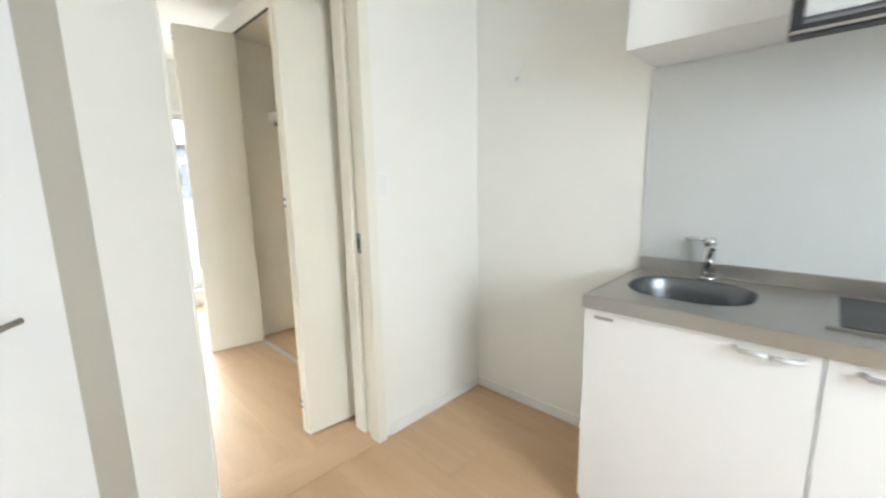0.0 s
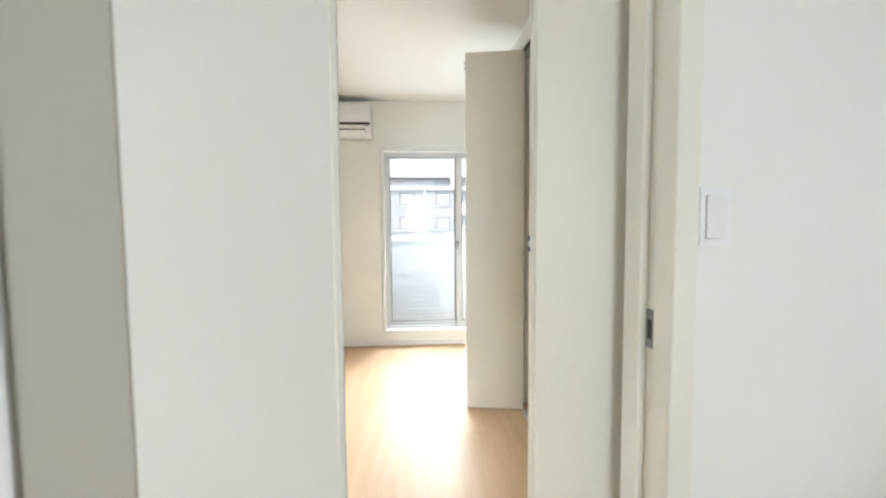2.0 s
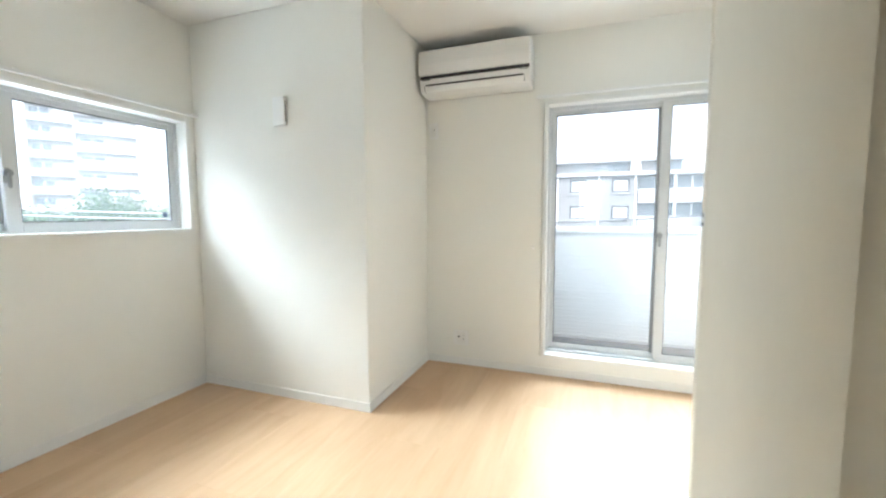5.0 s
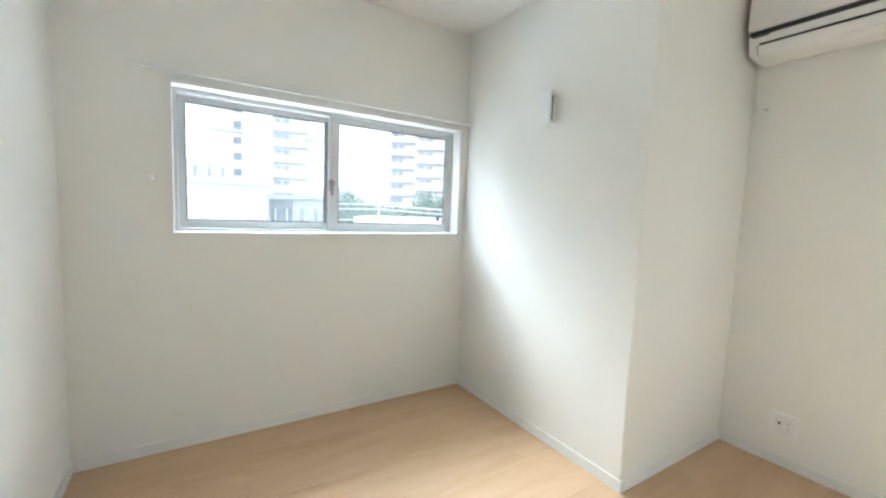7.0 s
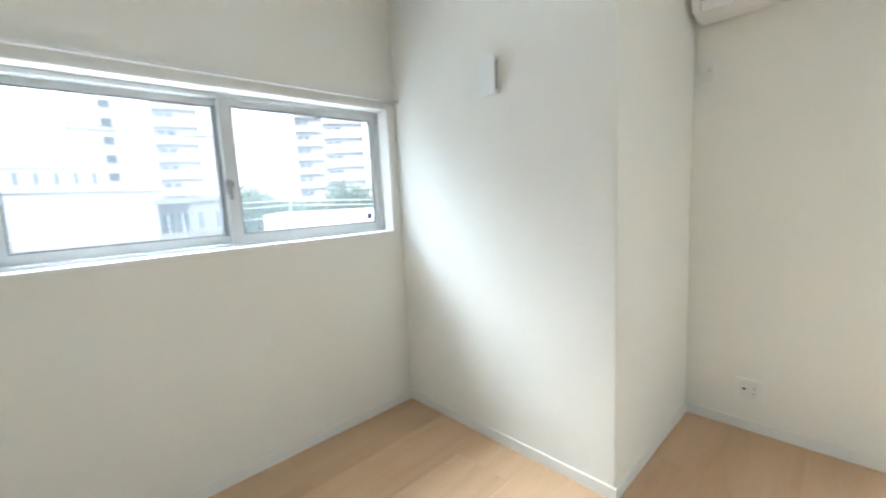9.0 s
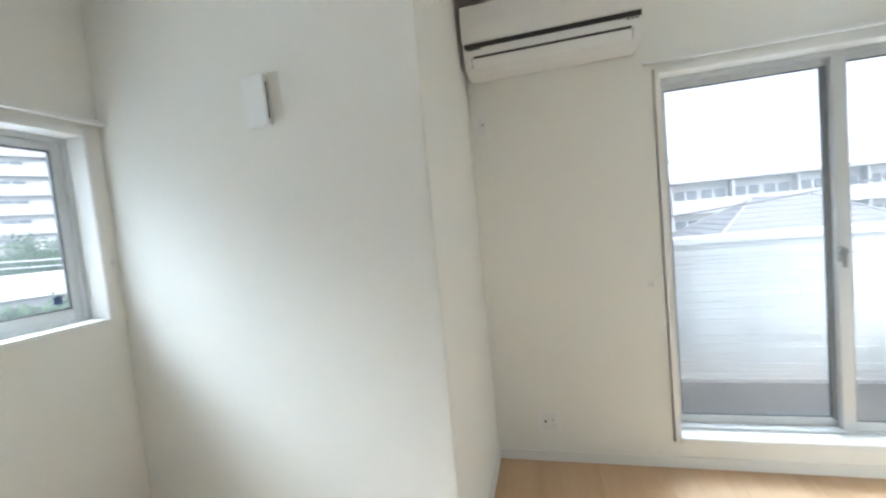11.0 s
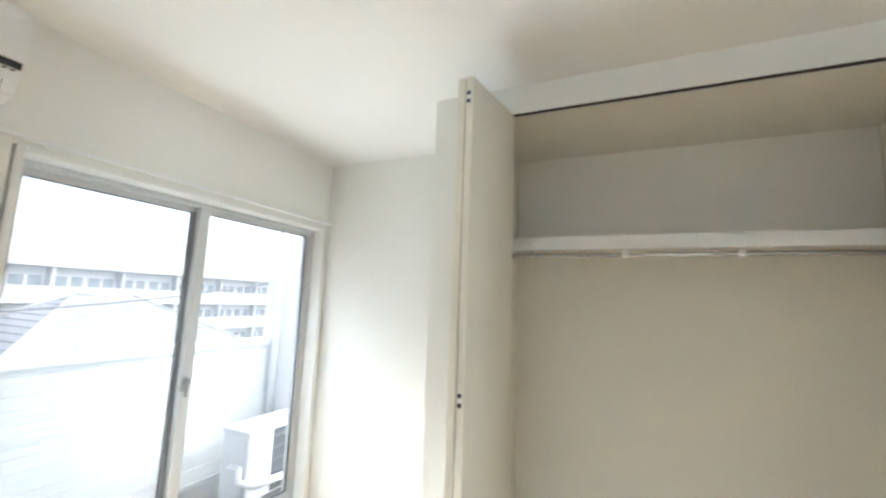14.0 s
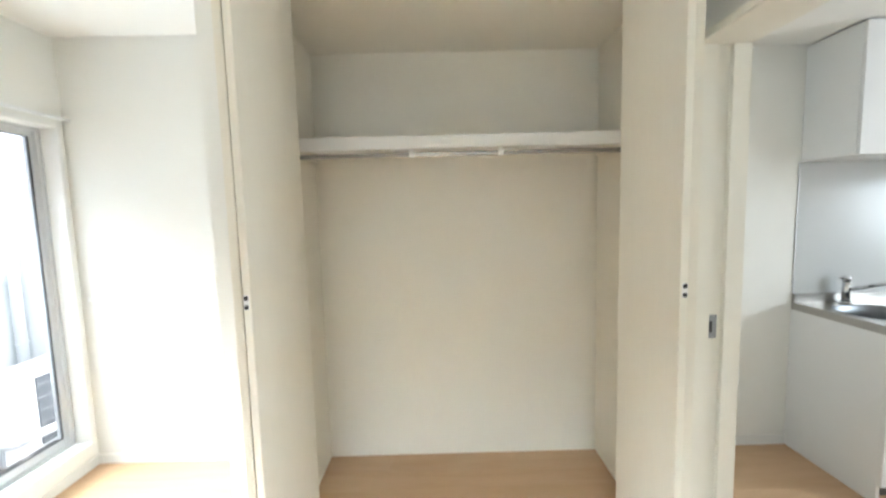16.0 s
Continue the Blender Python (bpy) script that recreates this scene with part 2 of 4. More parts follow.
box(b, DX0 - 0.03, DY0 + 0.005, DH + 0.03, DX1 + 0.03, DY1, CEIL)
solid("wall_south", b, M_WALL, kind="structure")
solid("wall_closet_north", box(B(), CX, CN, 0, EX, 2.58, CEIL), M_WALL, kind="structure")
solid("wall_closet_south", box(B(), CX, DY1, 0, EX, CS, CEIL), M_WALL, kind="structure")
solid("wall_closet_lintel", box(B(), CX, CS, 2.277, CX + 0.05, CN, CEIL), M_WALL, kind="structure")
solid("ceiling", box(B(), -0.16, DY1 - 0.001, CEIL, EX + 0.12, NY + 0.16, CEIL + 0.2), M_CEIL, kind="structure")
solid("ceiling_closet", box(B(), CX + 0.05, CS, 2.277, EX, CN, 2.34), M_LINING, kind="structure")
solid("ceiling_kitchen", box(B(), WX - 0.1, SY - 0.1, KCEIL, EX, DY0 + 0.005, KCEIL + 0.33), M_CEIL, kind="structure")
solid("wall_back_west", box(B(), -0.16, SY - 0.12, 0, 0, -0.2, CEIL), M_WALL, kind="structure")
solid("wall_back_south", box(B(), 0, SY - 0.12, 0, WX - 0.1, SY, CEIL), M_WALL, kind="structure")
solid("ceiling_back", box(B(), -0.16, SY - 0.12, CEIL, WX - 0.1, DY1 - 0.002, CEIL + 0.2), M_CEIL, kind="structure")
solid("floor_base", box(B(), -0.16, SY - 0.1, -0.2, EX + 0.12, NY + 0.16, -0.012), M_FLOOR, kind="structure")

# kitchen walls: a slanting wall with a door, then plain walls round the back
DG = Vector((1, 1)).normalized()
P0 = Vector((2.372, DY0))
def dg(s, off=0.0):
    """Plan point s metres along the slanting wall from the doorway, off metres in front of it."""
    v = P0 - DG * s + Vector((1, -1)).normalized() * off
    return (v.x, v.y)
b = B()
slab(b, dg(0.335), dg(0.0), 0.09, 0, KCEIL)
slab(b, dg(1.40), dg(1.28), 0.09, 0, KCEIL)
slab(b, dg(1.28), dg(0.335), 0.09, 2.05, KCEIL)
solid("wall_slanting", b, M_WALL, kind="structure")
b = B()
e = dg(1.40)
box(b, e[0] - 0.10, SY, 0, e[0], e[1], KCEIL)
solid("wall_kitchen_west", b, M_WALL, kind="structure")
b = B()
box(b, e[0] - 0.1, SY - 0.12, 0, 2.0, SY, KCEIL)
box(b, 2.8, SY - 0.12, 0, EX + 0.12, SY, KCEIL)
box(b, 2.0, SY - 0.12, 0, 2.8, SY, 0.95)
box(b, 2.0, SY - 0.12, 2.0, 2.8, SY, KCEIL)
solid("wall_kitchen_south", b, M_WALL, kind="structure")

# baseboards
b = B()
T, H = 0.008, 0.055
box(b, 0, DY1, 0, T, PY, H)
box(b, T, PY - T, 0, PX, PY, H)
box(b, PX, PY - T, 0, PX + T, NY, H)
box(b, PX + T, NY - T, 0, EX, NY, H)
box(b, EX - T, 2.58, 0, EX, NY - T, H)
box(b, CX, 2.58, 0, EX - T, 2.58 + T, H)
box(b, CX - T, CN + 0.03, 0, CX, 2.58 + T, H)
box(b, T, DY1, 0, DX0 - 0.03, DY1 + T, H)
box(b, DX1 + 0.06, DY0 + 0.005 - T, 0, EX, DY0 + 0.005, H)
box(b, EX - T, -0.36, 0, EX, DY0 - T, H)
solid("baseboard", b, M_WHITE, kind="structure")


# ---- doorway ----
b = B()
for x0, x1, s in ((DX1, DX1 + 0.03, 1), (DX0 - 0.03, DX0, -1)):
    box(b, x0, DY0, 0, x1, DY1 + 0.012, DH)
    for y0, y1 in ((DY0 - 0.012, DY0 + 0.055), (DY1 - 0.06, DY1 + 0.014)):
        out = 0.02 if s > 0 else (0.03 if y0 < DY0 else 0.004)
        box(b, x0 - out if s > 0 else x1 - 0.02, y0, 0, x1 if s > 0 else x1 + out, y1, DH, 0.002)
box(b, DX0 - 0.03, DY0 - 0.012, DH, DX1 + 0.03, DY1 + 0.014, DH + 0.03, 0.002)
dj = thing("door_1", "cream sliding door slid into the wall within its cream frame", "door", (DX1, DY0, 0), kind="structure")
part("door_frame", b, M_TRIM, dj)
part("sliding_leaf", box(B(), DX0 - 0.02, DY0 + 0.066, 0.01, DX0 + 0.001, DY0 + 0.10, DH - 0.01, 0.002), M_LEAF, dj)
strike = part("strike_plate", box(B(), DX1 - 0.003, DY0 + 0.070, 0.908, DX1 + 0.004, DY0 + 0.126, 1.000, 0.001), M_ALUD, dj, "brushed steel strike plate")
part("strike_slot", box(B(), DX1 - 0.0045, DY0 + 0.088, 0.931, DX1 - 0.002, DY0 + 0.103, 0.976), M_DARK, strike)
solid("threshold", box(B(), DX0, DY0, -0.004, DX1, DY1, 0.0035, 0.001), M_SILLW, kind="structure")

# lining boards of the closet, their ivory warmed and lightened for bounced light
solid("closet_wall_back", box(B(), EX - 0.006, CS, 0.0, EX + 0.001, CN, 2.277), M_LINING, kind="structure")
solid("closet_wall_south", box(B(), CX + 0.05, CS - 0.001, 0.0, EX - 0.006, CS + 0.005, 2.277), M_LINING, kind="structure")
solid("closet_wall_north", box(B(), CX + 0.05, CN - 0.005, 0.0, EX - 0.006, CN + 0.001, 2.277), M_LINING, kind="structure")

# ---- closet doors ----
def bifold(name, a0, a1, b0, b1, side, label):
    """Two leaves folded together; a: pivot leaf, b: leaf that runs in the track."""
    t = thing(name, label, "closet door", (a0[0], a0[1], 0.0), "folding closet doors")
    for nm, p, q, th in (("pivot_leaf", a0, a1, 0.0285 * side), ("running_leaf", b0, b1, -0.0285 * side)):
        part(nm, slab(B(), p, q, th, 0.008, 2.268, 0.0015), M_LEAF, t)
    for z in (0.16, 1.145, 2.19):
        x, y = b1[0] - 0.001, b1[1] + 0.014 * side
        h = part("hinge", box(B(), x - 0.002, y - 0.009, z - 0.024, x + 0.002, y + 0.009, z + 0.024, 0.001), M_PLASTIC, t, "small hinge with two black screw caps")
        for dz in (-0.015, 0.015):
            part("screw_cap", box(B(), x - 0.004, y - 0.007, z + dz - 0.007, x, y + 0.007, z + dz + 0.007, 0.001), M_DARK, h)
    return t


bifold("folding_door", (3.195, 2.330), (2.842, 2.331), (3.195, 2.208), (2.838, 2.272), 1, "cream folding closet door folded open against the closet")
bifold("folding_door", (3.195, 0.790), (2.850, 0.8185), (3.195, 0.922), (2.846, 0.876), -1, "cream folding closet door folded open beside the doorway")
solid("closet_track", box(B(), CX + 0.006, CS, 2.272, CX + 0.020, CN, 2.2775), M_DARK, "dark grey metal door track under the closet lintel", "door track")
solid("closet_floor_rail", box(B(), CX - 0.006, CS, -0.002, CX + 0.022, CN, 0.004, 0.001), M_ALU, "silver metal floor rail of the closet doors", "door track")
sh = thing("closet_shelf", "white closet shelf fixed between the side walls", "shelf", (3.45, CS, 1.68))
part("shelf_board", box(B(), 3.462, CS, 1.750, EX, CN, 1.772), M_WHITE, sh)
part("shelf_front", box(B(), 3.44, CS, 1.714, 3.462, CN, 1.774, 0.002), M_WHITE, sh)
for nm, y in (("side_rail", CS), ("side_rail", CN - 0.02)):
    part(nm, box(B(), 3.462, y, 1.708, EX, y + 0.02, 1.750), M_TRIM, sh)
hr = thing("clothes_rail", "thin chrome clothes rail under the closet shelf", "clothes rail", (3.49, CS, 1.66))
M_RAIL = material("polished_rail", (0.86, 0.86, 0.86), 0.22, metal=0.7, vary=0.02, scale=8)
part("rail_tube", rod(B(), (3.49, CS, 1.694), (3.49, CN, 1.694), 0.011), M_RAIL, hr)
for y in (1.36, 1.78):
    part("bracket", box(B(), 3.476, y - 0.012, 1.681, 3.504, y + 0.012, 1.750, 0.002), M_PLASTIC, hr)

for y, d in ((CS, 1), (CN, -1)):
    part("end_socket", rod(B(), (3.49, y + 0.004 * d, 1.694), (3.49, y + 0.020 * d, 1.694), 0.017, seg=16), M_STEEL, hr, "small metal end socket")

# ---- windows ----
def window(name, m, w, h, label, lock_z, trim=0.026, shift=0.0):
    """Two-sash sliding window seen from inside: x along, y outwards, z up, origin at the trim's lower left corner on the wall face."""
    t = thing(name, label, "window", kind="structure")
    lst = []
    def p(nm, bm, mat, parent, lab=""):
        ob = part(nm, bm, mat, parent, lab)
        lst.append(ob)
        return ob
    b = B()
    d0, d1 = -0.012, 0.085
    box(b, 0, d0, 0, trim, d1, h, 0.003)
    box(b, w - trim, d0, 0, w, d1, h, 0.003)
    box(b, trim, d0, h - trim, w - trim, d1, h, 0.003)
    box(b, trim, d0 - 0.006, 0, w - trim, d1, trim, 0.003)
    p("window_trim", b, M_WHITE, t)
    f = 0.018
    i0, i1, j0, j1 = trim, w - trim, trim, h - trim
    b = B()
    for x0, x1 in ((i0, i0 + f), (i1 - f, i1)):
        box(b, x0, 0.075, j0, x1, 0.165, j1, 0.002)
    box(b, i0 + f, 0.075, j0, i1 - f, 0.165, j0 + f * 0.8, 0.002)
    box(b, i0 + f, 0.075, j1 - f * 1.15, i1 - f, 0.165, j1, 0.002)
    p("window_frame", b, M_ALU, t)
    mid, s = (i0 + i1) / 2 + shift, 0.037
    k0, k1 = j0 + f * 0.6, j1 - f * 0.6
    for x0, x1, y, sl in ((i0 + f * 0.6, mid + 0.012, 0.125, s), (mid - 0.012, i1 - f * 0.6, 0.088, 0.056)):
        b = B()
        box(b, x0, y, k0, x0 + sl, y + 0.03, k1, 0.003)
        box(b, x1 - s, y, k0, x1, y + 0.03, k1, 0.003)
        box(b, x0 + sl, y, k0, x1 - s, y + 0.03, k0 + s * 1.15, 0.003)
        box(b, x0 + sl, y, k1 - s, x1 - s, y + 0.03, k1, 0.003)
        so = p("sash", b, M_ALU, t)
        g = B()
        q = 0.005
        for x2, x3, z2, z3 in ((x0 + sl, x0 + sl + q, k0 + s, k1 - s), (x1 - s - q, x1 - s, k0 + s, k1 - s), (x0 + sl + q, x1 - s - q, k0 + s * 1.15, k0 + s * 1.15 + q), (x0 + sl + q, x1 - s - q, k1 - s - q, k1 - s)):
            box(g, x2, y + 0.008, z2, x3, y + 0.022, z3)
        p("gasket", g, M_RUBBER, so)
        pane = p("pane", box(B(), x0 + sl, y + 0.013, k0 + s, x1 - s, y + 0.018, k1 - s), M_GLASS, so, "clear glass pane")
        pane.visible_shadow = False
    # added dark strip: the outer sash's stile in shade, put in as colour
    p("stile_shade", box(B(), mid - 0.030, 0.121, k0 + s, mid - 0.0125, 0.124, k1 - s, 0.001), M_ALUD, t, "dark grey strip standing for the shade on the meeting stile")
    lm = mid - 0.004
    lk = B()
    box(lk, lm - 0.014, 0.068, lock_z - 0.036, lm + 0.014, 0.090, lock_z + 0.036, 0.005)
    lock = p("crescent_lock", lk, M_STEEL, t, "metal crescent lock")
    lv = B()
    rod(lv, (lm, 0.056, lock_z + 0.012), (lm, 0.070, lock_z + 0.012), 0.018, seg=18)
    box(lv, lm - 0.008, 0.048, lock_z - 0.060, lm + 0.008, 0.060, lock_z + 0.014, 0.004)
    part("lock_lever", lv, M_ALUD, lock)
    t.matrix_world = m
    return t


window("window_1", pose(2.186, NY, 0.13), 1.600, 1.816, "tall sliding balcony window with silver frame and white trim", 0.88, shift=-0.045)
window("window_2", pose(0, 1.078, 1.052, 0, 0, 90), 1.662, 0.740, "wide low sliding window with silver frame and white trim", 0.30, shift=-0.035)

# ---- wall fittings ----
ac = thing("air_conditioner", "white wall-mounted air conditioner above the balcony window's side", "air conditioner", (1.72, NY, 2.0))
A0, A1 = 1.328, 2.108
YB = NY - 0.205
prof = [(NY, 2.028), (NY - 0.10, 2.026), (NY - 0.176, 2.040), (YB + 0.014, 2.073), (YB + 0.008, 2.117), (YB + 0.004, 2.179), (YB + 0.012, 2.31), (YB + 0.04, 2.327), (NY, 2.327)]
part("body", prism(B(), prof, "x", A0, A1, 0.006), M_PLASTIC, ac)
part("front_panel", prism(B(), [(YB + 0.008, 2.143), (YB - 0.010, 2.147), (YB - 0.012, 2.219), (YB - 0.004, 2.312), (YB + 0.014, 2.323), (YB + 0.014, 2.159)], "x", A0 - 0.001, A1 + 0.001, 0.003), M_PLASTIC, ac)
part("dark_slit", prism(B(), [(YB + 0.016, 2.123), (YB - 0.001, 2.123), (YB - 0.001, 2.143), (YB + 0.016, 2.143)], "x", A0 + 0.008, A1 - 0.004), M_DARK, ac, "black gap under the front panel")
part("louver", prism(B(), [(YB + 0.020, 2.076), (YB + 0.0095, 2.076), (YB + 0.0115, 2.072), (NY - 0.181, 2.038), (NY - 0.170, 2.041)], "x", A0 + 0.04, A1 - 0.04, 0.001), M_PLASTIC, ac)
part("louver_gap", prism(B(), [(YB + 0.030, 2.087), (YB + 0.0085, 2.087), (YB + 0.0098, 2.078), (YB + 0.030, 2.078)], "x", A0 + 0.045, A1 - 0.045), M_DARK, ac, "narrow black air outlet gap")
for x in (A0 + 0.036, A1 - 0.039):
    part("louver_joint", prism(B(), [(YB + 0.020, 2.081), (YB + 0.0112, 2.081), (YB + 0.0125, 2.069), (NY - 0.178, 2.040), (NY - 0.16, 2.042)], "x", x, x + 0.002), M_RUBBER, ac)
part("mark_bar", box(B(), A0 + 0.02, YB + 0.001, 2.115, A0 + 0.085, YB + 0.006, 2.12), M_RUBBER, ac, "small grey printed bar")
for i in range(3):
    part("lamp_mark", box(B(), A1 - 0.062 + i * 0.018, YB + 0.001, 2.113, A1 - 0.052 + i * 0.018, YB + 0.006, 2.117), M_RUBBER, ac)
for i in range(9):
    part("top_slat", box(B(), A0 + 0.03, YB + 0.03 + i * 0.018, 2.325, A1 - 0.03, YB + 0.04 + i * 0.018, 2.331), M_PLASTIC, ac)
vb = thing("wall_vent", "white square air vent with its cover swung open", "vent", (0.75, PY, 1.77))
part("vent_base", box(B(), 0.692, PY - 0.020, 1.702, 0.775, PY, 1.862, 0.004), M_PLASTIC, vb)
part("vent_cover", slab(B(), (0.688, PY - 0.020), (0.782, PY - 0.029), -0.010, 1.698, 1.866, 0.003), M_PLASTIC, vb)
part("vent_opening", box(B(), 0.770, PY - 0.026, 1.722, 0.7785, PY - 0.019, 1.842), M_RUBBER, vb, "grey vent opening")



def plate(name, m, w, h, label, category, holes=()):
    t = thing(name, label, category)
    part("plate", box(B(), -w / 2, -0.010, -h / 2, w / 2, 0, h / 2, 0.003), M_PLASTIC, t)
    part("insert", box(B(), -w * 0.3, -0.012, -h * 0.37, w * 0.3, -0.009, h * 0.37, 0.0015), M_WHITE, t)
    for x, z, ww, hh in holes:
        part("socket_hole", box(B(), x - ww / 2, -0.0128, z - hh / 2, x + ww / 2, -0.011, z + hh / 2), M_DARK, t)
    t.matrix_world = m
    return t


plate("wall_outlet", pose(1.583, NY, 0.214), 0.118, 0.118, "white wall outlet plate with an aerial socket low on the wall", "wall outlet", ((-0.018, 0.006, 0.013, 0.011), (0.020, -0.012, 0.004, 0.004), (0.020, 0.016, 0.003, 0.008)))
plate("wall_outlet", pose(EX, 0.275, 1.745, 0, 0, -90), 0.070, 0.118, "white wall outlet plate high on the kitchen wall", "wall outlet", ((-0.006, -0.022, 0.003, 0.010), (0.006, -0.022, 0.003, 0.010), (0.0, -0.036, 0.006, 0.006)))
po = plate("wall_outlet", pose(1.362, NY, 1.80), 0.072, 0.120, "white wall outlet plate below the air conditioner", "wall outlet", ((-0.006, 0.010, 0.003, 0.010), (0.006, 0.010, 0.003, 0.010)))
part("cord", tube(B(), [(1.314, NY - 0.02, 2.03), (1.308, NY - 0.012, 1.95), (1.308, NY - 0.010, 1.86), (1.322, NY - 0.010, 1.82), (1.356, NY - 0.014, 1.81)], 0.004), M_PLASTIC, po)
for nm, p in (("curtain_hook", (3.805, NY - 0.05, 0.98)), ("curtain_hook", (0.0, 2.765, 1.285)), ("curtain_hook", (2.12, NY, 0.93)), ("curtain_hook", (0.0, 1.02, 1.33))):
    hk = B()
    rod(hk, (p[0], p[1], p[2] - 0.012), (p[0], p[1], p[2] + 0.012), 0.010, seg=12)
    rod(hk, (p[0] - 0.012, p[1] - 0.012, p[2]), (p[0] + 0.004, p[1] + 0.002, p[2]), 0.005, seg=8)
    solid(nm, hk, M_PLASTIC, "tiny white curtain tieback hook by the window", "hook", "tieback hooks")


def curtain_rail(m, length, label):
    t = thing("curtain_rail", label, "curtain rail")
    b = B()
    prism(b, [(-0.045, 0.0), (-0.027, 0.0), (-0.027, 0.004), (-0.030, 0.006), (-0.030, 0.014), (-0.042, 0.014), (-0.042, 0.006), (-0.045, 0.004)], "x", 0, length)
    part("rail", b, M_PLASTIC, t)
    for s in (0.02, length / 2, length - 0.02):
        part("bracket", box(B(), s - 0.012, -0.046, 0.012, s + 0.012, 0, 0.019, 0.001), M_WHITE, t)
    for s in (0.0, length):
        part("end_stop", box(B(), s - 0.008, -0.047, -0.002, s + 0.008, -0.025, 0.016, 0.002), M_PLASTIC, t)
    for i in range(6):
        s = 0.11 + i * 0.018 + (0.004 if i % 2 else 0)
        part("runner", box(B(), s - 0.004, -0.040, -0.016, s + 0.004, -0.032, 0.002, 0.001), M_PLASTIC, t)
    t.matrix_world = m
    return t


curtain_rail(pose(2.145, NY, 1.962), 1.655, "white metal curtain rail above the balcony window")
curtain_rail(pose(0, 1.005, 1.808, 0, 0, 90), 1.765, "white metal curtain rail above the low window")
st = solid("window_sticker", box(B(), -0.103, 2.612, 1.155, -0.1025, 2.642, 1.185), material("blue_sticker", (0.10, 0.16, 0.30), 0.5), "small dark blue sticker on the window glass", "sticker")

plate("light_switch", pose(3.138, DY0 + 0.005, 1.212), 0.075, 0.122, "white plastic light switch plate beside the doorway", "light switch")

# ---- kitchen ----
KN, KS = -0.35, -1.50
KF = 3.288
kb = thing("kitchen_base_cabinet", "glossy white kitchen base cabinet under the steel sink top", "cabinet", (3.5, -0.9, 0))
b = box(B(), KF + 0.02, KS, 0.09, EX, KN - 0.018, 0.655)
part("body", b, M_CAB, kb)
part("side_panel", box(B(), KF + 0.02, KN - 0.018, 0.0, EX, KN, 0.812, 0.001), M_CAB, kb)
part("plinth", box(B(), KF + 0.075, KS, 0, EX, KN - 0.02, 0.09), M_RUBBER, kb, "dark recessed plinth")
for y0, y1, hy0, hy1 in ((-0.935, KN, -0.905, -0.765), (KS, -0.939, -1.14, -1.00)):
    d = part("door", box(B(), KF, y0, 0.095, KF + 0.02, y1, 0.806, 0.002), M_CAB, kb)
    hb = B()
    tube(hb, [(KF, hy1, 0.783), (KF - 0.024, hy1 - 0.012, 0.783), (KF - 0.028, (hy0 + hy1) / 2, 0.783), (KF - 0.024, hy0 + 0.012, 0.783), (KF, hy0, 0.783)], 0.007, 8)
    part("handle", hb, M_ALU, d, "satin bow handle")
part("vent_slot", box(B(), KF - 0.0025, -0.445, 0.772, KF + 0.001, -0.385, 0.783, 0.0012), M_STEEL, kb, "small oblong metal plate")

# worktop with an oval basin, as one sheet with a hole
wt = thing("sink_worktop", "brushed stainless steel worktop with a pressed sink", "worktop", (3.5, -0.9, 0.80))
ZT = 0.851
WF = 3.266
sc, sa, sb2 = (3.555, -0.592), 0.160, 0.182
def oval(r, n=48, p=2.6):
    out = []
    for i in range(n):
        a = 2 * math.pi * i / n
        c, s = math.cos(a), math.sin(a)
        out.append((sc[0] + r * sa * math.copysign(abs(c) ** (2 / p), c), sc[1] + r * sb2 * math.copysign(abs(s) ** (2 / p), s)))
    return out
b = B()
ring = [b.verts.new((x, y, ZT)) for x, y in oval(1.0)]
def edge_point(x, y, x0=WF + 0.012, x1=EX - 0.016, y0=KS, y1=KN - 0.004):
    dx, dy = x - sc[0], y - sc[1]
    k = min(((x1 if dx > 0 else x0) - sc[0]) / dx if abs(dx) > 1e-9 else 1e9, ((y1 if dy > 0 else y0) - sc[1]) / dy if abs(dy) > 1e-9 else 1e9)
    return (sc[0] + dx * k, sc[1] + dy * k)
outer = [b.verts.new((*edge_point(v.co.x, v.co.y), ZT)) for v in ring]
for i in range(len(ring)):
    j = (i + 1) % len(ring)
    b.faces.new((ring[i], ring[j], outer[j], outer[i]))
for cx, cy in ((WF + 0.012, KS), (WF + 0.012, KN - 0.004), (EX - 0.016, KN - 0.004), (EX - 0.016, KS)):
    near = sorted(range(len(outer)), key=lambda i: (outer[i].co - Vector((cx, cy, ZT))).length)
    if (outer[near[0]].co - Vector((cx, cy, ZT))).length > 1e-5:
        i, j = near[0], near[1]
        side = [k for k in near[:6]]
        pair = [(i2, (i2 + 1) % len(outer)) for i2 in side if abs(outer[i2].co.x - outer[(i2 + 1) % len(outer)].co.x) > 1e-6 and abs(outer[i2].co.y - outer[(i2 + 1) % len(outer)].co.y) > 1e-6]
        if pair:
            b.faces.new((outer[pair[0][0]], outer[pair[0][1]], b.verts.new((cx, cy, ZT))))
part("top_sheet", b, M_STEEL, wt)
b = B()
box(b, WF, KS, ZT - 0.042, WF + 0.014, KN, ZT + 0.003, 0.0025)
box(b, WF + 0.014, KN - 0.006, ZT - 0.040, EX, KN, ZT + 0.003, 0.002)
box(b, EX - 0.018, KS, ZT - 0.002, EX, KN, ZT + 0.052, 0.003)
part("front_edge", b, M_STEEL, wt)
b = B()
rings = []
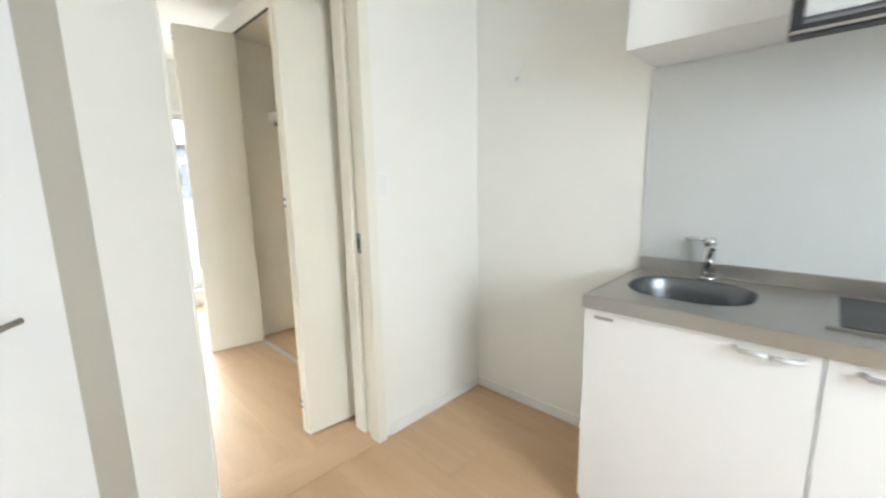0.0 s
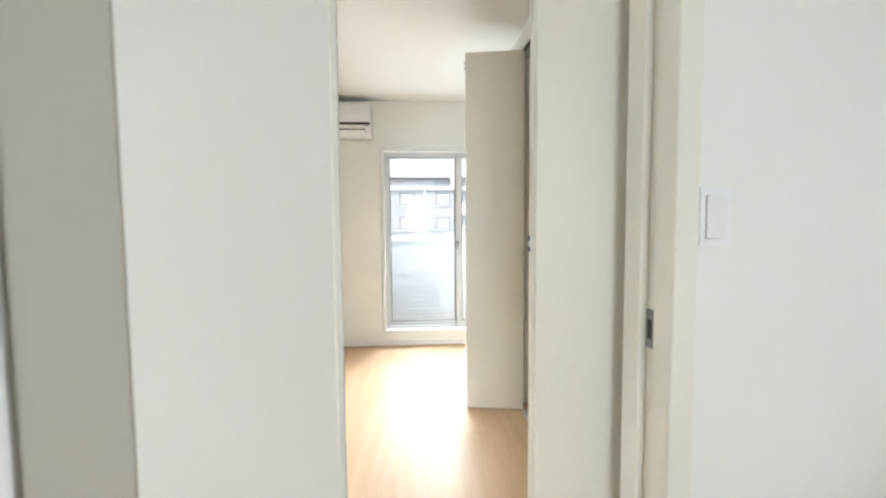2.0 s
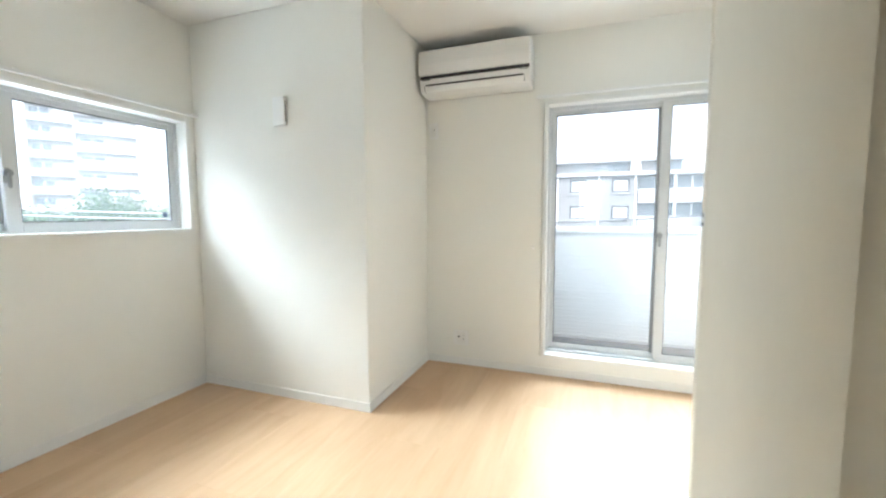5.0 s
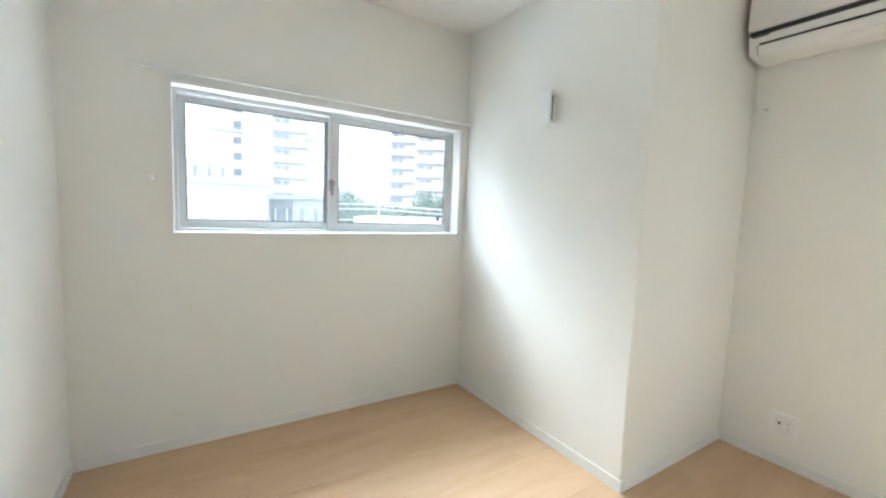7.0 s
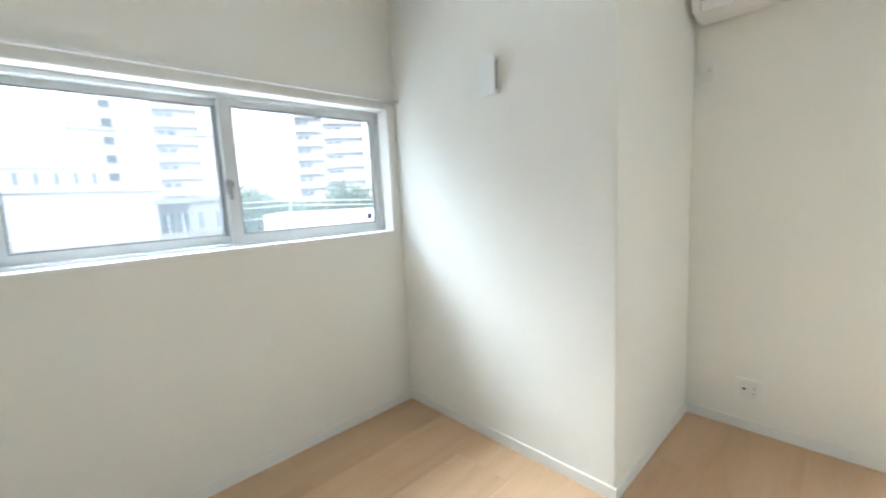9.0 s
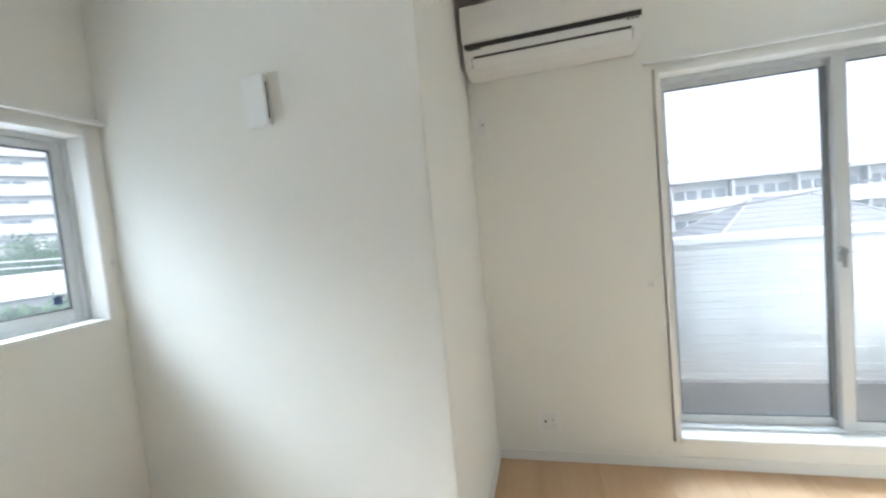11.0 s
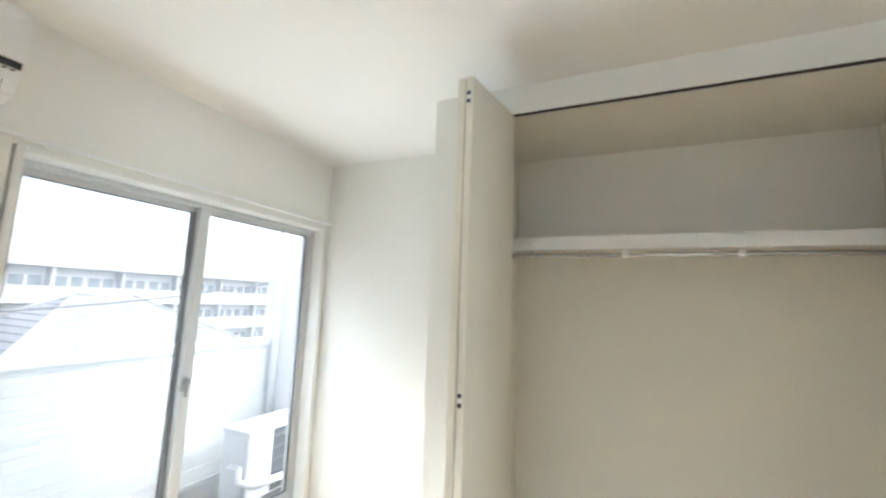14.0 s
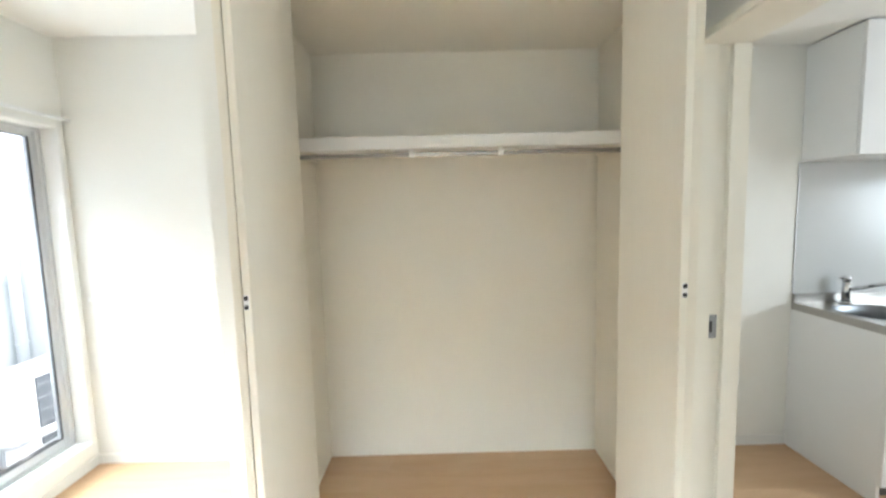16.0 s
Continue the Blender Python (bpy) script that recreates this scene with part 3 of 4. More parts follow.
for r, z in ((1.012, ZT + 0.0015), (1.0, ZT), (0.97, ZT - 0.008), (0.93, ZT - 0.05), (0.88, ZT - 0.12), (0.80, ZT - 0.150), (0.6, ZT - 0.158), (0.2, ZT - 0.162)):
    rings.append([b.verts.new((x, y, z)) for x, y in oval(r)])
for r0, r1 in zip(rings, rings[1:]):
    for i in range(len(r0)):
        j = (i + 1) % len(r0)
        b.faces.new((r0[i], r0[j], r1[j], r1[i])).smooth = True
b.faces.new(rings[-1])
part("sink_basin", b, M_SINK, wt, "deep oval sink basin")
part("drain", rod(B(), (sc[0], sc[1], ZT - 0.165), (sc[0], sc[1], ZT - 0.155), 0.035, 0.032, 20), M_DARK, wt, "dark round drain")

hb = thing("cooking_hob", "built-in steel cooking hob with a dark plate", "hob", (3.53, -1.2, ZT))
b = B()
box(b, 3.37, -1.46, ZT, 3.72, -0.93, ZT + 0.008, 0.003)
part("rim", b, M_STEEL, hb)
part("plate", box(B(), 3.375, -1.45, ZT + 0.006, 3.705, -0.955, ZT + 0.011, 0.002), M_DARK, hb, "black hob plate")
fa = thing("kitchen_tap", "chrome single-lever kitchen tap behind the sink", "tap", (3.745, -0.60, ZT))
TX, TY = 3.752, -0.605
b = B()
rod(b, (TX, TY, ZT), (TX, TY, ZT + 0.012), 0.028, seg=20)
rod(b, (TX, TY, ZT + 0.012), (TX, TY, ZT + 0.13), 0.020, 0.018, 20)
part("body", b, M_CHROME, fa)
b = B()
tube(b, [(TX, TY, ZT + 0.075), (TX - 0.10, TY - 0.022, ZT + 0.115), (TX - 0.19, TY - 0.040, ZT + 0.152), (TX - 0.205, TY - 0.044, ZT + 0.142)], 0.010)
part("spout", b, M_CHROME, fa)
b = B()
rod(b, (TX, TY, ZT + 0.13), (TX, TY, ZT + 0.155), 0.021, 0.017, 20)
tube(b, [(TX, TY, ZT + 0.145), (TX - 0.02, TY + 0.045, ZT + 0.150), (TX - 0.03, TY + 0.075, ZT + 0.152)], 0.006, 8)
part("lever", b, M_CHROME, fa)

sp = thing("splash_panel", "pale grey kitchen splash panel behind the sink", "splash panel", (EX, -0.9, ZT))
part("panel", box(B(), EX - 0.004, KS, ZT + 0.05, EX + 0.001, KN - 0.008, 1.645), M_SPLASH, sp)
part("edge_strip", box(B(), EX - 0.006, KN - 0.008, ZT + 0.05, EX + 0.001, KN, 1.645, 0.001), M_ALU, sp, "thin silver edge strip")
uc = thing("wall_cabinet", "white kitchen wall cabinet hung above the sink", "cabinet", (3.6, -0.55, 1.6))
part("body", box(B(), 3.515, -0.788, 1.647, EX, -0.362, 2.262, 0.001), M_CAB, uc)
part("door", box(B(), 3.497, -0.788, 1.645, 3.514, -0.362, 2.262, 0.0015), M_CAB, uc)
rh = thing("range_hood", "pale grey range hood with black visor frame", "range hood", (3.5, -1.15, 1.55))
M_HOOD = material("hood_pale_enamel", (0.66, 0.67, 0.67), 0.35, vary=0.03)
prf = [(3.40, 1.577), (EX, 1.702), (EX, 2.26), (3.50, 2.26), (3.42, 1.662)]
part("hood_body", prism(B(), prf, "y", KS, -0.798, 0.004), M_HOOD, rh)
b = B()
prism(b, [(3.335, 1.547), (3.37, 1.542), (3.41, 1.570), (3.40, 1.587), (3.345, 1.570)], "y", KS, -0.793, 0.002)
part("visor_lip", b, M_DARK, rh, "black front lip")
part("visor_edge", prism(B(), [(3.352, 1.572), (3.402, 1.582), (3.53, 2.25), (3.47, 2.25)], "y", -0.815, -0.793, 0.002), M_DARK, rh, "black side edge")
part("visor_panel", prism(B(), [(3.362, 1.592), (3.385, 1.592), (3.50, 2.24), (3.478, 2.24)], "y", KS, -0.816, 0.003), M_HOOD, rh)
part("lip_strip", box(B(), 3.329, KS, 1.549, 3.337, -0.795, 1.556, 0.001), M_STEEL, rh, "thin steel strip along the lip")
part("switch_knob", rod(B(), (3.372, -0.806, 1.642), (3.352, -0.806, 1.640), 0.009), M_STEEL, rh)

# ---- slanting door ----
sd = thing("door_2", "white hinged door with a steel lever handle, in a beige frame", "door", (dg(0.9)[0], dg(0.9)[1], 0), kind="structure")
b = B()
slab(b, dg(0.446), dg(0.335), 0.05, 0, 2.05, 0.003)
slab(b, dg(1.28), dg(1.245), 0.05, 0, 2.05, 0.003)
slab(b, dg(1.245), dg(0.446), 0.05, 2.01, 2.05, 0.002)
part("door_frame", b, M_FRAME2, sd)
lf = part("door_leaf", slab(B(), dg(1.243, 0.012), dg(0.448, 0.012), 0.04, 0.008, 2.008, 0.003), M_CAB, sd)
def on_door(s, off, z):
    v = dg(s, 0.012 + off)
    return (v[0], v[1], z)
part("handle_plate", slab(B(), dg(0.728, 0.016), dg(0.688, 0.016), -0.008, 0.895, 1.085, 0.002), M_STEEL, lf, "brushed steel handle plate")
b = B()
rod(b, on_door(0.702, 0.0, 0.998), on_door(0.702, 0.052, 0.998), 0.010)
tube(b, [on_door(0.702, 0.050, 0.998), on_door(0.647, 0.056, 1.003), on_door(0.590, 0.056, 1.008)], 0.0056, 10)
part("lever_handle", b, M_STEEL, lf, "steel lever handle")

# kitchen window that lights the cooking place
window("window_3", pose(2.8, SY, 0.95, 0, 0, 180), 0.8, 1.05, "sliding kitchen window with silver frame and white trim", 0.5)

# ---- outdoors ----
GZ = -6.5
M_GROUND = material("asphalt_ground", (0.16, 0.16, 0.155), 0.9, vary=0.2, scale=0.2, grain=0.1, gscale=20, bump=0.2)
M_STUCCO = material("pale_stucco", (0.50, 0.50, 0.49), 0.85, vary=0.06, scale=0.6, grain=0.06, gscale=30, bump=0.3)
M_BALC = material("balcony_floor_sheet", (0.17, 0.17, 0.17), 0.7, vary=0.12, scale=3, grain=0.08, gscale=120, bump=0.2)
M_SIDING = material("white_siding", (0.62, 0.63, 0.62), 0.6, vary=0.06, scale=2, grain=0.06, gscale=60, bump=0.5, stretch=(1, 1, 3))
M_CAPW = material("white_cap_metal", (0.72, 0.73, 0.74), 0.4, vary=0.03, scale=3)
M_FACADE = material("pale_facade", (0.43, 0.43, 0.425), 0.85, vary=0.05, scale=0.1)
M_TILEW = material("grey_tile_facade", (0.225, 0.222, 0.22), 0.8, vary=0.10, scale=0.25, grain=0.05, gscale=4)
M_BEIGE = material("beige_facade", (0.38, 0.36, 0.335), 0.85, vary=0.06, scale=0.2)
M_WINF = material("far_window_glass", (0.145, 0.165, 0.185), 0.25, vary=0.2, scale=0.3)
M_WIND = material("far_dark_window", (0.055, 0.06, 0.065), 0.4, vary=0.2, scale=0.3, spec=0.2)
M_WINL = material("far_window_blind", (0.52, 0.53, 0.53), 0.6, vary=0.05, scale=0.5)
M_ROOF = material("grey_roof_tile", (0.235, 0.235, 0.24), 0.65, vary=0.14, scale=0.8, grain=0.06, gscale=8)
M_LEAVES = material("leaves", (0.06, 0.115, 0.042), 0.7, vary=0.35, scale=0.4, grain=0.2, gscale=3)
M_BARK = material("bark", (0.12, 0.09, 0.065), 0.9, vary=0.25, scale=3)
M_CONC = material("concrete_pole", (0.34, 0.33, 0.32), 0.85, vary=0.08, scale=1)
solid("ground", box(B(), -3000, -3000, GZ - 0.5, 3000, 3000, GZ), M_GROUND, kind="structure")
# the storey below and the roof of this building close the light around the room
solid("wall_outer", box(B(), -0.16, SY - 0.12, GZ, EX + 0.12, NY + 0.16, -0.2), M_STUCCO, kind="structure")
PYB = 4.92
solid("balcony_floor", box(B(), 1.2, NY + 0.16, -0.2, 4.75, PYB + 0.12, -0.06), M_BALC, kind="structure")
bp = thing("balcony_parapet", "white sided balcony parapet with a pale metal cap", "parapet", (3, PYB, -0.06))
part("wall", box(B(), 1.2, PYB + 0.008, -0.06, 4.60, PYB + 0.12, 0.99), M_SIDING, bp)
part("cap", box(B(), 1.2, PYB - 0.03, 0.99, 4.60, PYB + 0.15, 1.045, 0.006), M_CAPW, bp)
part("skirting", box(B(), 1.2, PYB - 0.03, -0.06, 4.60, PYB + 0.008, -0.03, 0.004), M_STUCCO, bp)
rr = random.Random(4)
z = -0.03
while z < 0.985:
    h = min(rr.choice((0.028, 0.036, 0.044, 0.052)), 0.99 - z)
    x = 1.2
    while x < 4.6:
        w = min(rr.uniform(0.35, 0.95), 4.6 - x)
        part("siding_stone", box(B(), x + 0.0008, PYB - rr.uniform(0.0, 0.009), z + 0.0008, x + w - 0.0008, PYB + 0.010, z + h - 0.0008), M_SIDING, bp)
        x += w
    z += h
solid("balcony_side_wall", box(B(), 4.60, NY + 0.16, -0.06, 4.72, PYB + 0.15, 1.62), material("white_side_wall", (0.86, 0.87, 0.87), 0.7, vary=0.03, scale=2, grain=0.03, gscale=80, bump=0.2), kind="structure")
solid("balcony_west_wall", box(B(), 1.08, NY + 0.16, -0.06, 1.2, PYB + 0.12, 1.04), M_STUCCO, kind="structure")
ou = thing("outdoor_unit", "white air conditioner outdoor unit standing on the balcony", "outdoor unit", (4.05, 4.4, -0.06))
OX0, OX1, OY0, OY1 = 3.80, 4.53, 4.24, 4.52
part("casing", box(B(), OX0, OY0 + 0.01, -0.02, OX1, OY1, 0.445, 0.008), M_CAPW, ou)
part("top_plate", box(B(), OX0 - 0.006, OY0 - 0.004, 0.445, OX1 + 0.006, OY1 + 0.006, 0.474, 0.005), M_CAPW, ou)
part("fin_panel", box(B(), OX0 + 0.225, OY0, 0.0, OX1 - 0.03, OY0 + 0.012, 0.44), material("dark_fins", (0.09, 0.10, 0.115), 0.5, metal=0.5, vary=0.1, scale=6, grain=0.1, gscale=200, stretch=(6, 1, 0.2)), ou, "dark heat exchanger fins")
for i in range(5):
    part("guard_bar", box(B(), OX0 + 0.225, OY0 - 0.006, 0.05 + i * 0.085, OX1 - 0.03, OY0, 0.056 + i * 0.085), M_ALUD, ou)
part("valve_cover", box(B(), OX0 - 0.05, OY0 + 0.04, 0.06, OX0, OY0 + 0.17, 0.24, 0.012), M_CAPW, ou)
part("side_grip", box(B(), OX0 - 0.012, OY0 + 0.06, 0.30, OX0, OY0 + 0.15, 0.40, 0.006), M_CAPW, ou)
part("pipe", tube(B(), [(OX0 - 0.03, OY0 + 0.06, 0.13), (OX0 + 0.02, OY0 - 0.05, 0.12), (OX0 + 0.25, OY0 - 0.09, 0.12), (OX0 + 0.62, OY0 - 0.10, 0.14), (OX0 + 0.75, OY0 - 0.16, 0.14)], 0.026, 12), M_CAPW, ou, "white wrapped refrigerant pipe")
for x in (OX0 + 0.12, OX1 - 0.12):
    part("foot", box(B(), x - 0.03, OY0 - 0.02, -0.06, x + 0.03, OY1 + 0.02, -0.02, 0.004), M_CONC, ou)
rn = thing("downpipe", "white rainwater pipe at the balcony corner", "downpipe", (4.54, 4.86, 0))
part("pipe", rod(B(), (4.545, 4.86, -0.06), (4.545, 4.86, 2.3), 0.035), M_CAPW, rn)
for z in (0.5, 1.6):
    part("clamp", box(B(), 4.50, 4.85, z, 4.60, 4.875, z + 0.02, 0.002), M_CAPW, rn)


def apartment(name, origin, turn, width, depth, top, storeys, bays, wall, label, balcony=True, band=1.35, pane=M_WINF, sill=0.95, base=None, at=(0.30, 0.70), recess=1.3, back=None):
    """Block of flats; local x along the front, front at y = 0 facing -y."""
    t = thing(name, label, "apartment building")
    base = GZ if base is None else base
    bw = width / bays
    bk = recess if balcony else 0.0
    part("wall", box(B(), 0, bk, base, width, depth, top), back or wall, t)
    part("roof", box(B(), -0.2, -0.2, top, width + 0.2, depth + 0.2, top + 0.35), wall, t)
    for s in range(storeys):
        z = top - 3.0 * (s + 1)
        if balcony:
            part("balcony", box(B(), 0, -0.1, z - 0.15, width, 0.05, z - 0.15 + band), wall, t)
            part("balcony_slab", box(B(), 0, 0.05, z - 0.15, width, bk, z), wall, t)
            part("divider", box(B(), -0.1, 0.0, z, 0.1, bk, z + 2.85), wall, t)
        for k in range(bays):
            x0 = k * bw
            if balcony:
                part("divider", box(B(), x0 + bw - 0.1, -0.05, z, x0 + bw + 0.1, bk, z + 2.85), wall, t)
                part("window", box(B(), x0 + bw * 0.08, bk - 0.05, z + 0.05, x0 + bw * 0.46, bk, z + 2.2), M_WINF, t)
                part("window", box(B(), x0 + bw * 0.54, bk - 0.05, z + 0.05, x0 + bw * 0.92, bk, z + 2.2), pane, t)
                for u in (0.27, 0.73):
                    part("window_frame", box(B(), x0 + bw * u - 0.05, bk - 0.08, z + 0.05, x0 + bw * u + 0.05, bk - 0.05, z + 2.2), M_CAPW, t)
            else:
                u0, u1 = x0 + bw * at[0], x0 + bw * at[1]
                w = part("window", box(B(), u0, -0.05, z + sill, u1, 0.0, z + sill + 1.25), pane, t)
                part("window_frame", box(B(), u0 - 0.12, -0.03, z + sill - 0.12, u1 + 0.12, 0.0, z + sill + 1.37), M_ALUD, w)
                part("window_sill", box(B(), u0 - 0.15, -0.22, z + sill - 0.2, u1 + 0.15, 0.0, z + sill - 0.12), wall, w)
    t.matrix_world = pose(origin[0], origin[1], 0, 0, 0, turn)
    return t


apartment("apartment_building", (14.3, 46.6), 1.5, 38.5, 12, 3.15, 3, 7, M_FACADE, "long pale block of flats with balconies beyond a roof", band=1.45, back=M_FACADE, recess=0.8)


def tiled_block():
    """Grey tiled block of flats: framed windows, then recessed window bands, under a set-back top storey."""
    t = thing("apartment_building", "grey tiled block of flats with a set-back top storey", "apartment building")
    part("wall", box(B(), -12.0, 50.0, GZ, 7.6, 62, 5.6), M_TILEW, t)
    part("wall", box(B(), 7.6, 51.0, GZ, 15.0, 62, 5.6), M_TILEW, t)
    part("ledge", box(B(), -12.2, 49.6, 5.55, 15.2, 62.2, 5.95), M_FACADE, t)
    part("top_storey", box(B(), -12.0, 52.0, 5.95, 12.2, 61, 7.3), M_TILEW, t, "set-back top storey")
    part("roof", box(B(), -12.4, 51.2, 7.3, 12.6, 61.4, 7.65), M_FACADE, t)
    part("roof_fin", prism(B(), [(49.7, 5.95), (52.0, 5.95), (52.0, 7.65), (51.2, 7.65)], "x", 7.0, 7.9), M_CAPW, t, "white sloping fin wall")
    for x in (-7.6, -3.1, 1.4, 5.9):
        for z in (-3.35, 0.85, 3.85):
            w = part("window", box(B(), x - 0.72, 49.93, z, x + 0.72, 50.0, z + 1.15), M_WINL, t, "window with a white blind")
            part("window_frame", box(B(), x - 0.92, 49.96, z - 0.18, x + 0.92, 50.0, z + 1.35), M_WIND, w)
            part("window_sill", box(B(), x - 1.0, 49.75, z - 0.30, x + 1.0, 50.0, z - 0.18), M_FACADE, w)
    for x in (-5.3, -0.9, 3.6, 7.4):
        part("downpipe", rod(B(), (x, 49.9, GZ), (x, 49.9, 5.6), 0.07, seg=8), M_CAPW, t)
    for x, wd in ((-6.5, 2.6), (-3.0, 1.4), (0.8, 1.4), (3.0, 3.6), (9.4, 2.8)):
        w = part("top_window", box(B(), x, 51.92, 6.2, x + wd, 52.0, 7.1), M_WINF, t)
        for k in range(4 if wd < 2 else 2):
            part("louvre", box(B(), x, 51.86, 6.32 + k * (0.22 if wd < 2 else 0.44), x + (wd if wd < 2 else wd * 0.45), 51.92, 6.40 + k * (0.22 if wd < 2 else 0.44)), M_FACADE, w)
    for z in (-1.9, 1.1, 4.1):
        part("window_band", box(B(), 7.7, 50.0, z - 1.6, 15.0, 51.0, z - 0.05), M_FACADE, t)
        for x in (7.9, 11.4):
            w = part("window", box(B(), x, 50.9, z, x + 3.3, 51.0, z + 1.25), M_WINF, t)
            part("mullion", box(B(), x + 1.6, 50.84, z, x + 1.7, 50.9, z + 1.25), M_CAPW, w)
        part("window_post", box(B(), 11.2, 50.0, z, 11.4, 51.0, z + 1.4), M_CAPW, t)
    return t


tiled_block()
apartment("apartment_building", (-83.4, 40.0), 62, 6.2, 12, 32, 12, 1, M_FACADE, "shaded wing of a tall white apartment tower with balconies", band=1.2, back=M_BEIGE, recess=0.9, pane=M_WINL)
apartment("apartment_building", (-77.3, 43.3), 60, 8.2, 12, 33, 12, 1, M_FACADE, "tall white apartment tower with stacked balconies", band=1.7, back=M_FACADE, recess=0.7, pane=M_WINL)
apartment("apartment_building", (-82.7, 14.7), 79, 6.6, 12, 25, 10, 1, M_BEIGE, "beige apartment tower with stacked balconies", band=1.5, back=M_BEIGE, recess=0.45, pane=M_WINL)
apartment("apartment_building", (-85.8, 3.7), 86, 6.2, 12, 30, 12, 1, M_FACADE, "tall pale tower with one column of dark windows", balcony=False, at=(0.72, 0.94), sill=0.8, pane=M_WIND)
apartment("office_building", (-59.7, -4.0), 90, 9.6, 12, 6.6, 4, 6, M_FACADE, "low white building with a row of small windows", balcony=False, sill=1.2, at=(0.40, 0.60))
apartment("office_building", (-47.7, -5.0), 87, 14.0, 12, 3.4, 0, 1, M_FACADE, "wide low white building with a plain wall", balcony=False)
apartment("office_building", (-33.4, 6.5), 79, 2.0, 5, 1.8, 2, 1, M_TILEW, "low grey building with dark recessed balconies", band=1.0, back=M_TILEW)
apartment("office_building", (-33.0, 8.5), 79, 2.3, 5, 1.9, 2, 2, M_TILEW, "low grey tiled building with small windows", balcony=False, at=(0.35, 0.65))
wh = thing("warehouse", "low building with a white roof fascia before trees", "warehouse")
part("wall", box(B(), 0.3, 0.3, GZ, 15.7, 12, -1.05), M_TILEW, wh)
part("fascia", box(B(), 0, 0, -1.05, 16, 12.3, 0.45), M_CAPW, wh)
for k in range(6):
    part("shutter", box(B(), 0.8 + k * 2.3, 0.24, GZ, 2.6 + k * 2.3, 0.3, -2.0), M_ALUD, wh)
wh.matrix_world = pose(-36.6, 15.0, 0, 0, 0, 62)

# house with a hipped roof
hs = thing("house", "low house with a grey tiled hipped roof", "house", (10.8, 21, GZ))
hx, hy, rz, ez, ex, ey = 10.9, 20.6, 1.15, -1.7, 5.6, 5.2
part("wall", box(B(), hx - ex + 0.6, hy - ey + 0.6, GZ, hx + ex - 0.6, hy + ey - 0.6, ez), M_FACADE, hs)
b = B()
n = 16
for i in range(n):
    f0, f1 = i / n, (i + 1) / n
    def ring_at(f, z):
        ax, ay = ex * (1 - f) + 1.0 * f, ey * (1 - f) + 0.02 * f
        return [b.verts.new((hx + sx * ax, hy + sy * ay, z)) for sx, sy in ((-1, -1), (1, -1), (1, 1), (-1, 1))]
    z0, z1 = ez + (rz - ez) * f0, ez + (rz - ez) * f1
    lo, hi = ring_at(f0, z0 + 0.05), ring_at(f1, z1 + 0.012)
    un = ring_at(f0, z0)
    for k in range(4):
        b.faces.new((lo[k], lo[(k + 1) % 4], hi[(k + 1) % 4], hi[k]))
        b.faces.new((un[k], un[(k + 1) % 4], lo[(k + 1) % 4], lo[k]))
part("roof", b, M_ROOF, hs)
b = B()
rod(b, (hx - 1.0, hy, rz + 0.05), (hx + 1.0, hy, rz + 0.05), 0.07, seg=8)
for sx in (-1, 1):
    for sy in (-1, 1):
        rod(b, (hx + sx * 1.0, hy, rz + 0.05), (hx + sx * ex, hy + sy * ey, ez + 0.08), 0.05, seg=8)
part("ridge", b, M_CONC, hs)
part("gutter", box(B(), hx - ex - 0.1, hy - ey - 0.12, ez - 0.1, hx + ex + 0.1, hy - ey, ez + 0.02), M_CAPW, hs)


def tree(at, height, spread, seed):
    r = random.Random(seed)
    t = thing("tree", "leafy green tree among the buildings", "tree", at, "trees behind the low roofs")
    b = B()
    x, y, z = at
    rod(b, (x, y, z), (x, y, z + height * 0.55), 0.22, 0.12, 8)
    tips = []
    for i in range(7):
        a = r.uniform(0, 6.28)
        s = (x, y, z + height * r.uniform(0.35, 0.55))
        e2 = (x + math.cos(a) * spread * 0.6, y + math.sin(a) * spread * 0.6, z + height * r.uniform(0.6, 0.9))
        rod(b, s, e2, 0.09, 0.03, 6)
        tips.append(e2)
    part("trunk", b, M_BARK, t)
    verts, faces = [], []
    for i in range(1500):
        c = Vector(r.choice(tips)) + Vector((r.gauss(0, 1), r.gauss(0, 1), r.gauss(0, 0.7))) * spread * 0.33
        u = Vector((r.uniform(-1, 1), r.uniform(-1, 1), r.uniform(-1, 1))).normalized()
        v = u.orthogonal().normalized()
        w = u.cross(v)
        k = len(verts)
        s = r.uniform(0.12, 0.28)
        verts += [c + v * s, c + w * s * 0.6, c - v * s, c - w * s * 0.6]
        faces.append((k, k + 1, k + 2, k + 3))
    me = bpy.data.meshes.new("crown")
    me.from_pydata([tuple(v) for v in verts], [], faces)
    me.materials.append(M_LEAVES)
    ob = new("crown", me)
    ob.parent = t
    me.transform(Matrix.Translation(-Vector(at)))
    return t


rt = random.Random(9)
for i in range(22):
    f = i / 21
    tree((-56 + 10.0 * f + rt.uniform(-1.5, 1.5), 13.0 + 21 * f, GZ), rt.uniform(7.6, 10.8), rt.uniform(2.2, 3.6), 30 + i)
for i in range(4):
    tree((-31.5 + 0.9 * i, 13.5 + 2.4 * i, GZ), rt.uniform(4.6, 5.2), rt.uniform(1.4, 2.0), 60 + i)


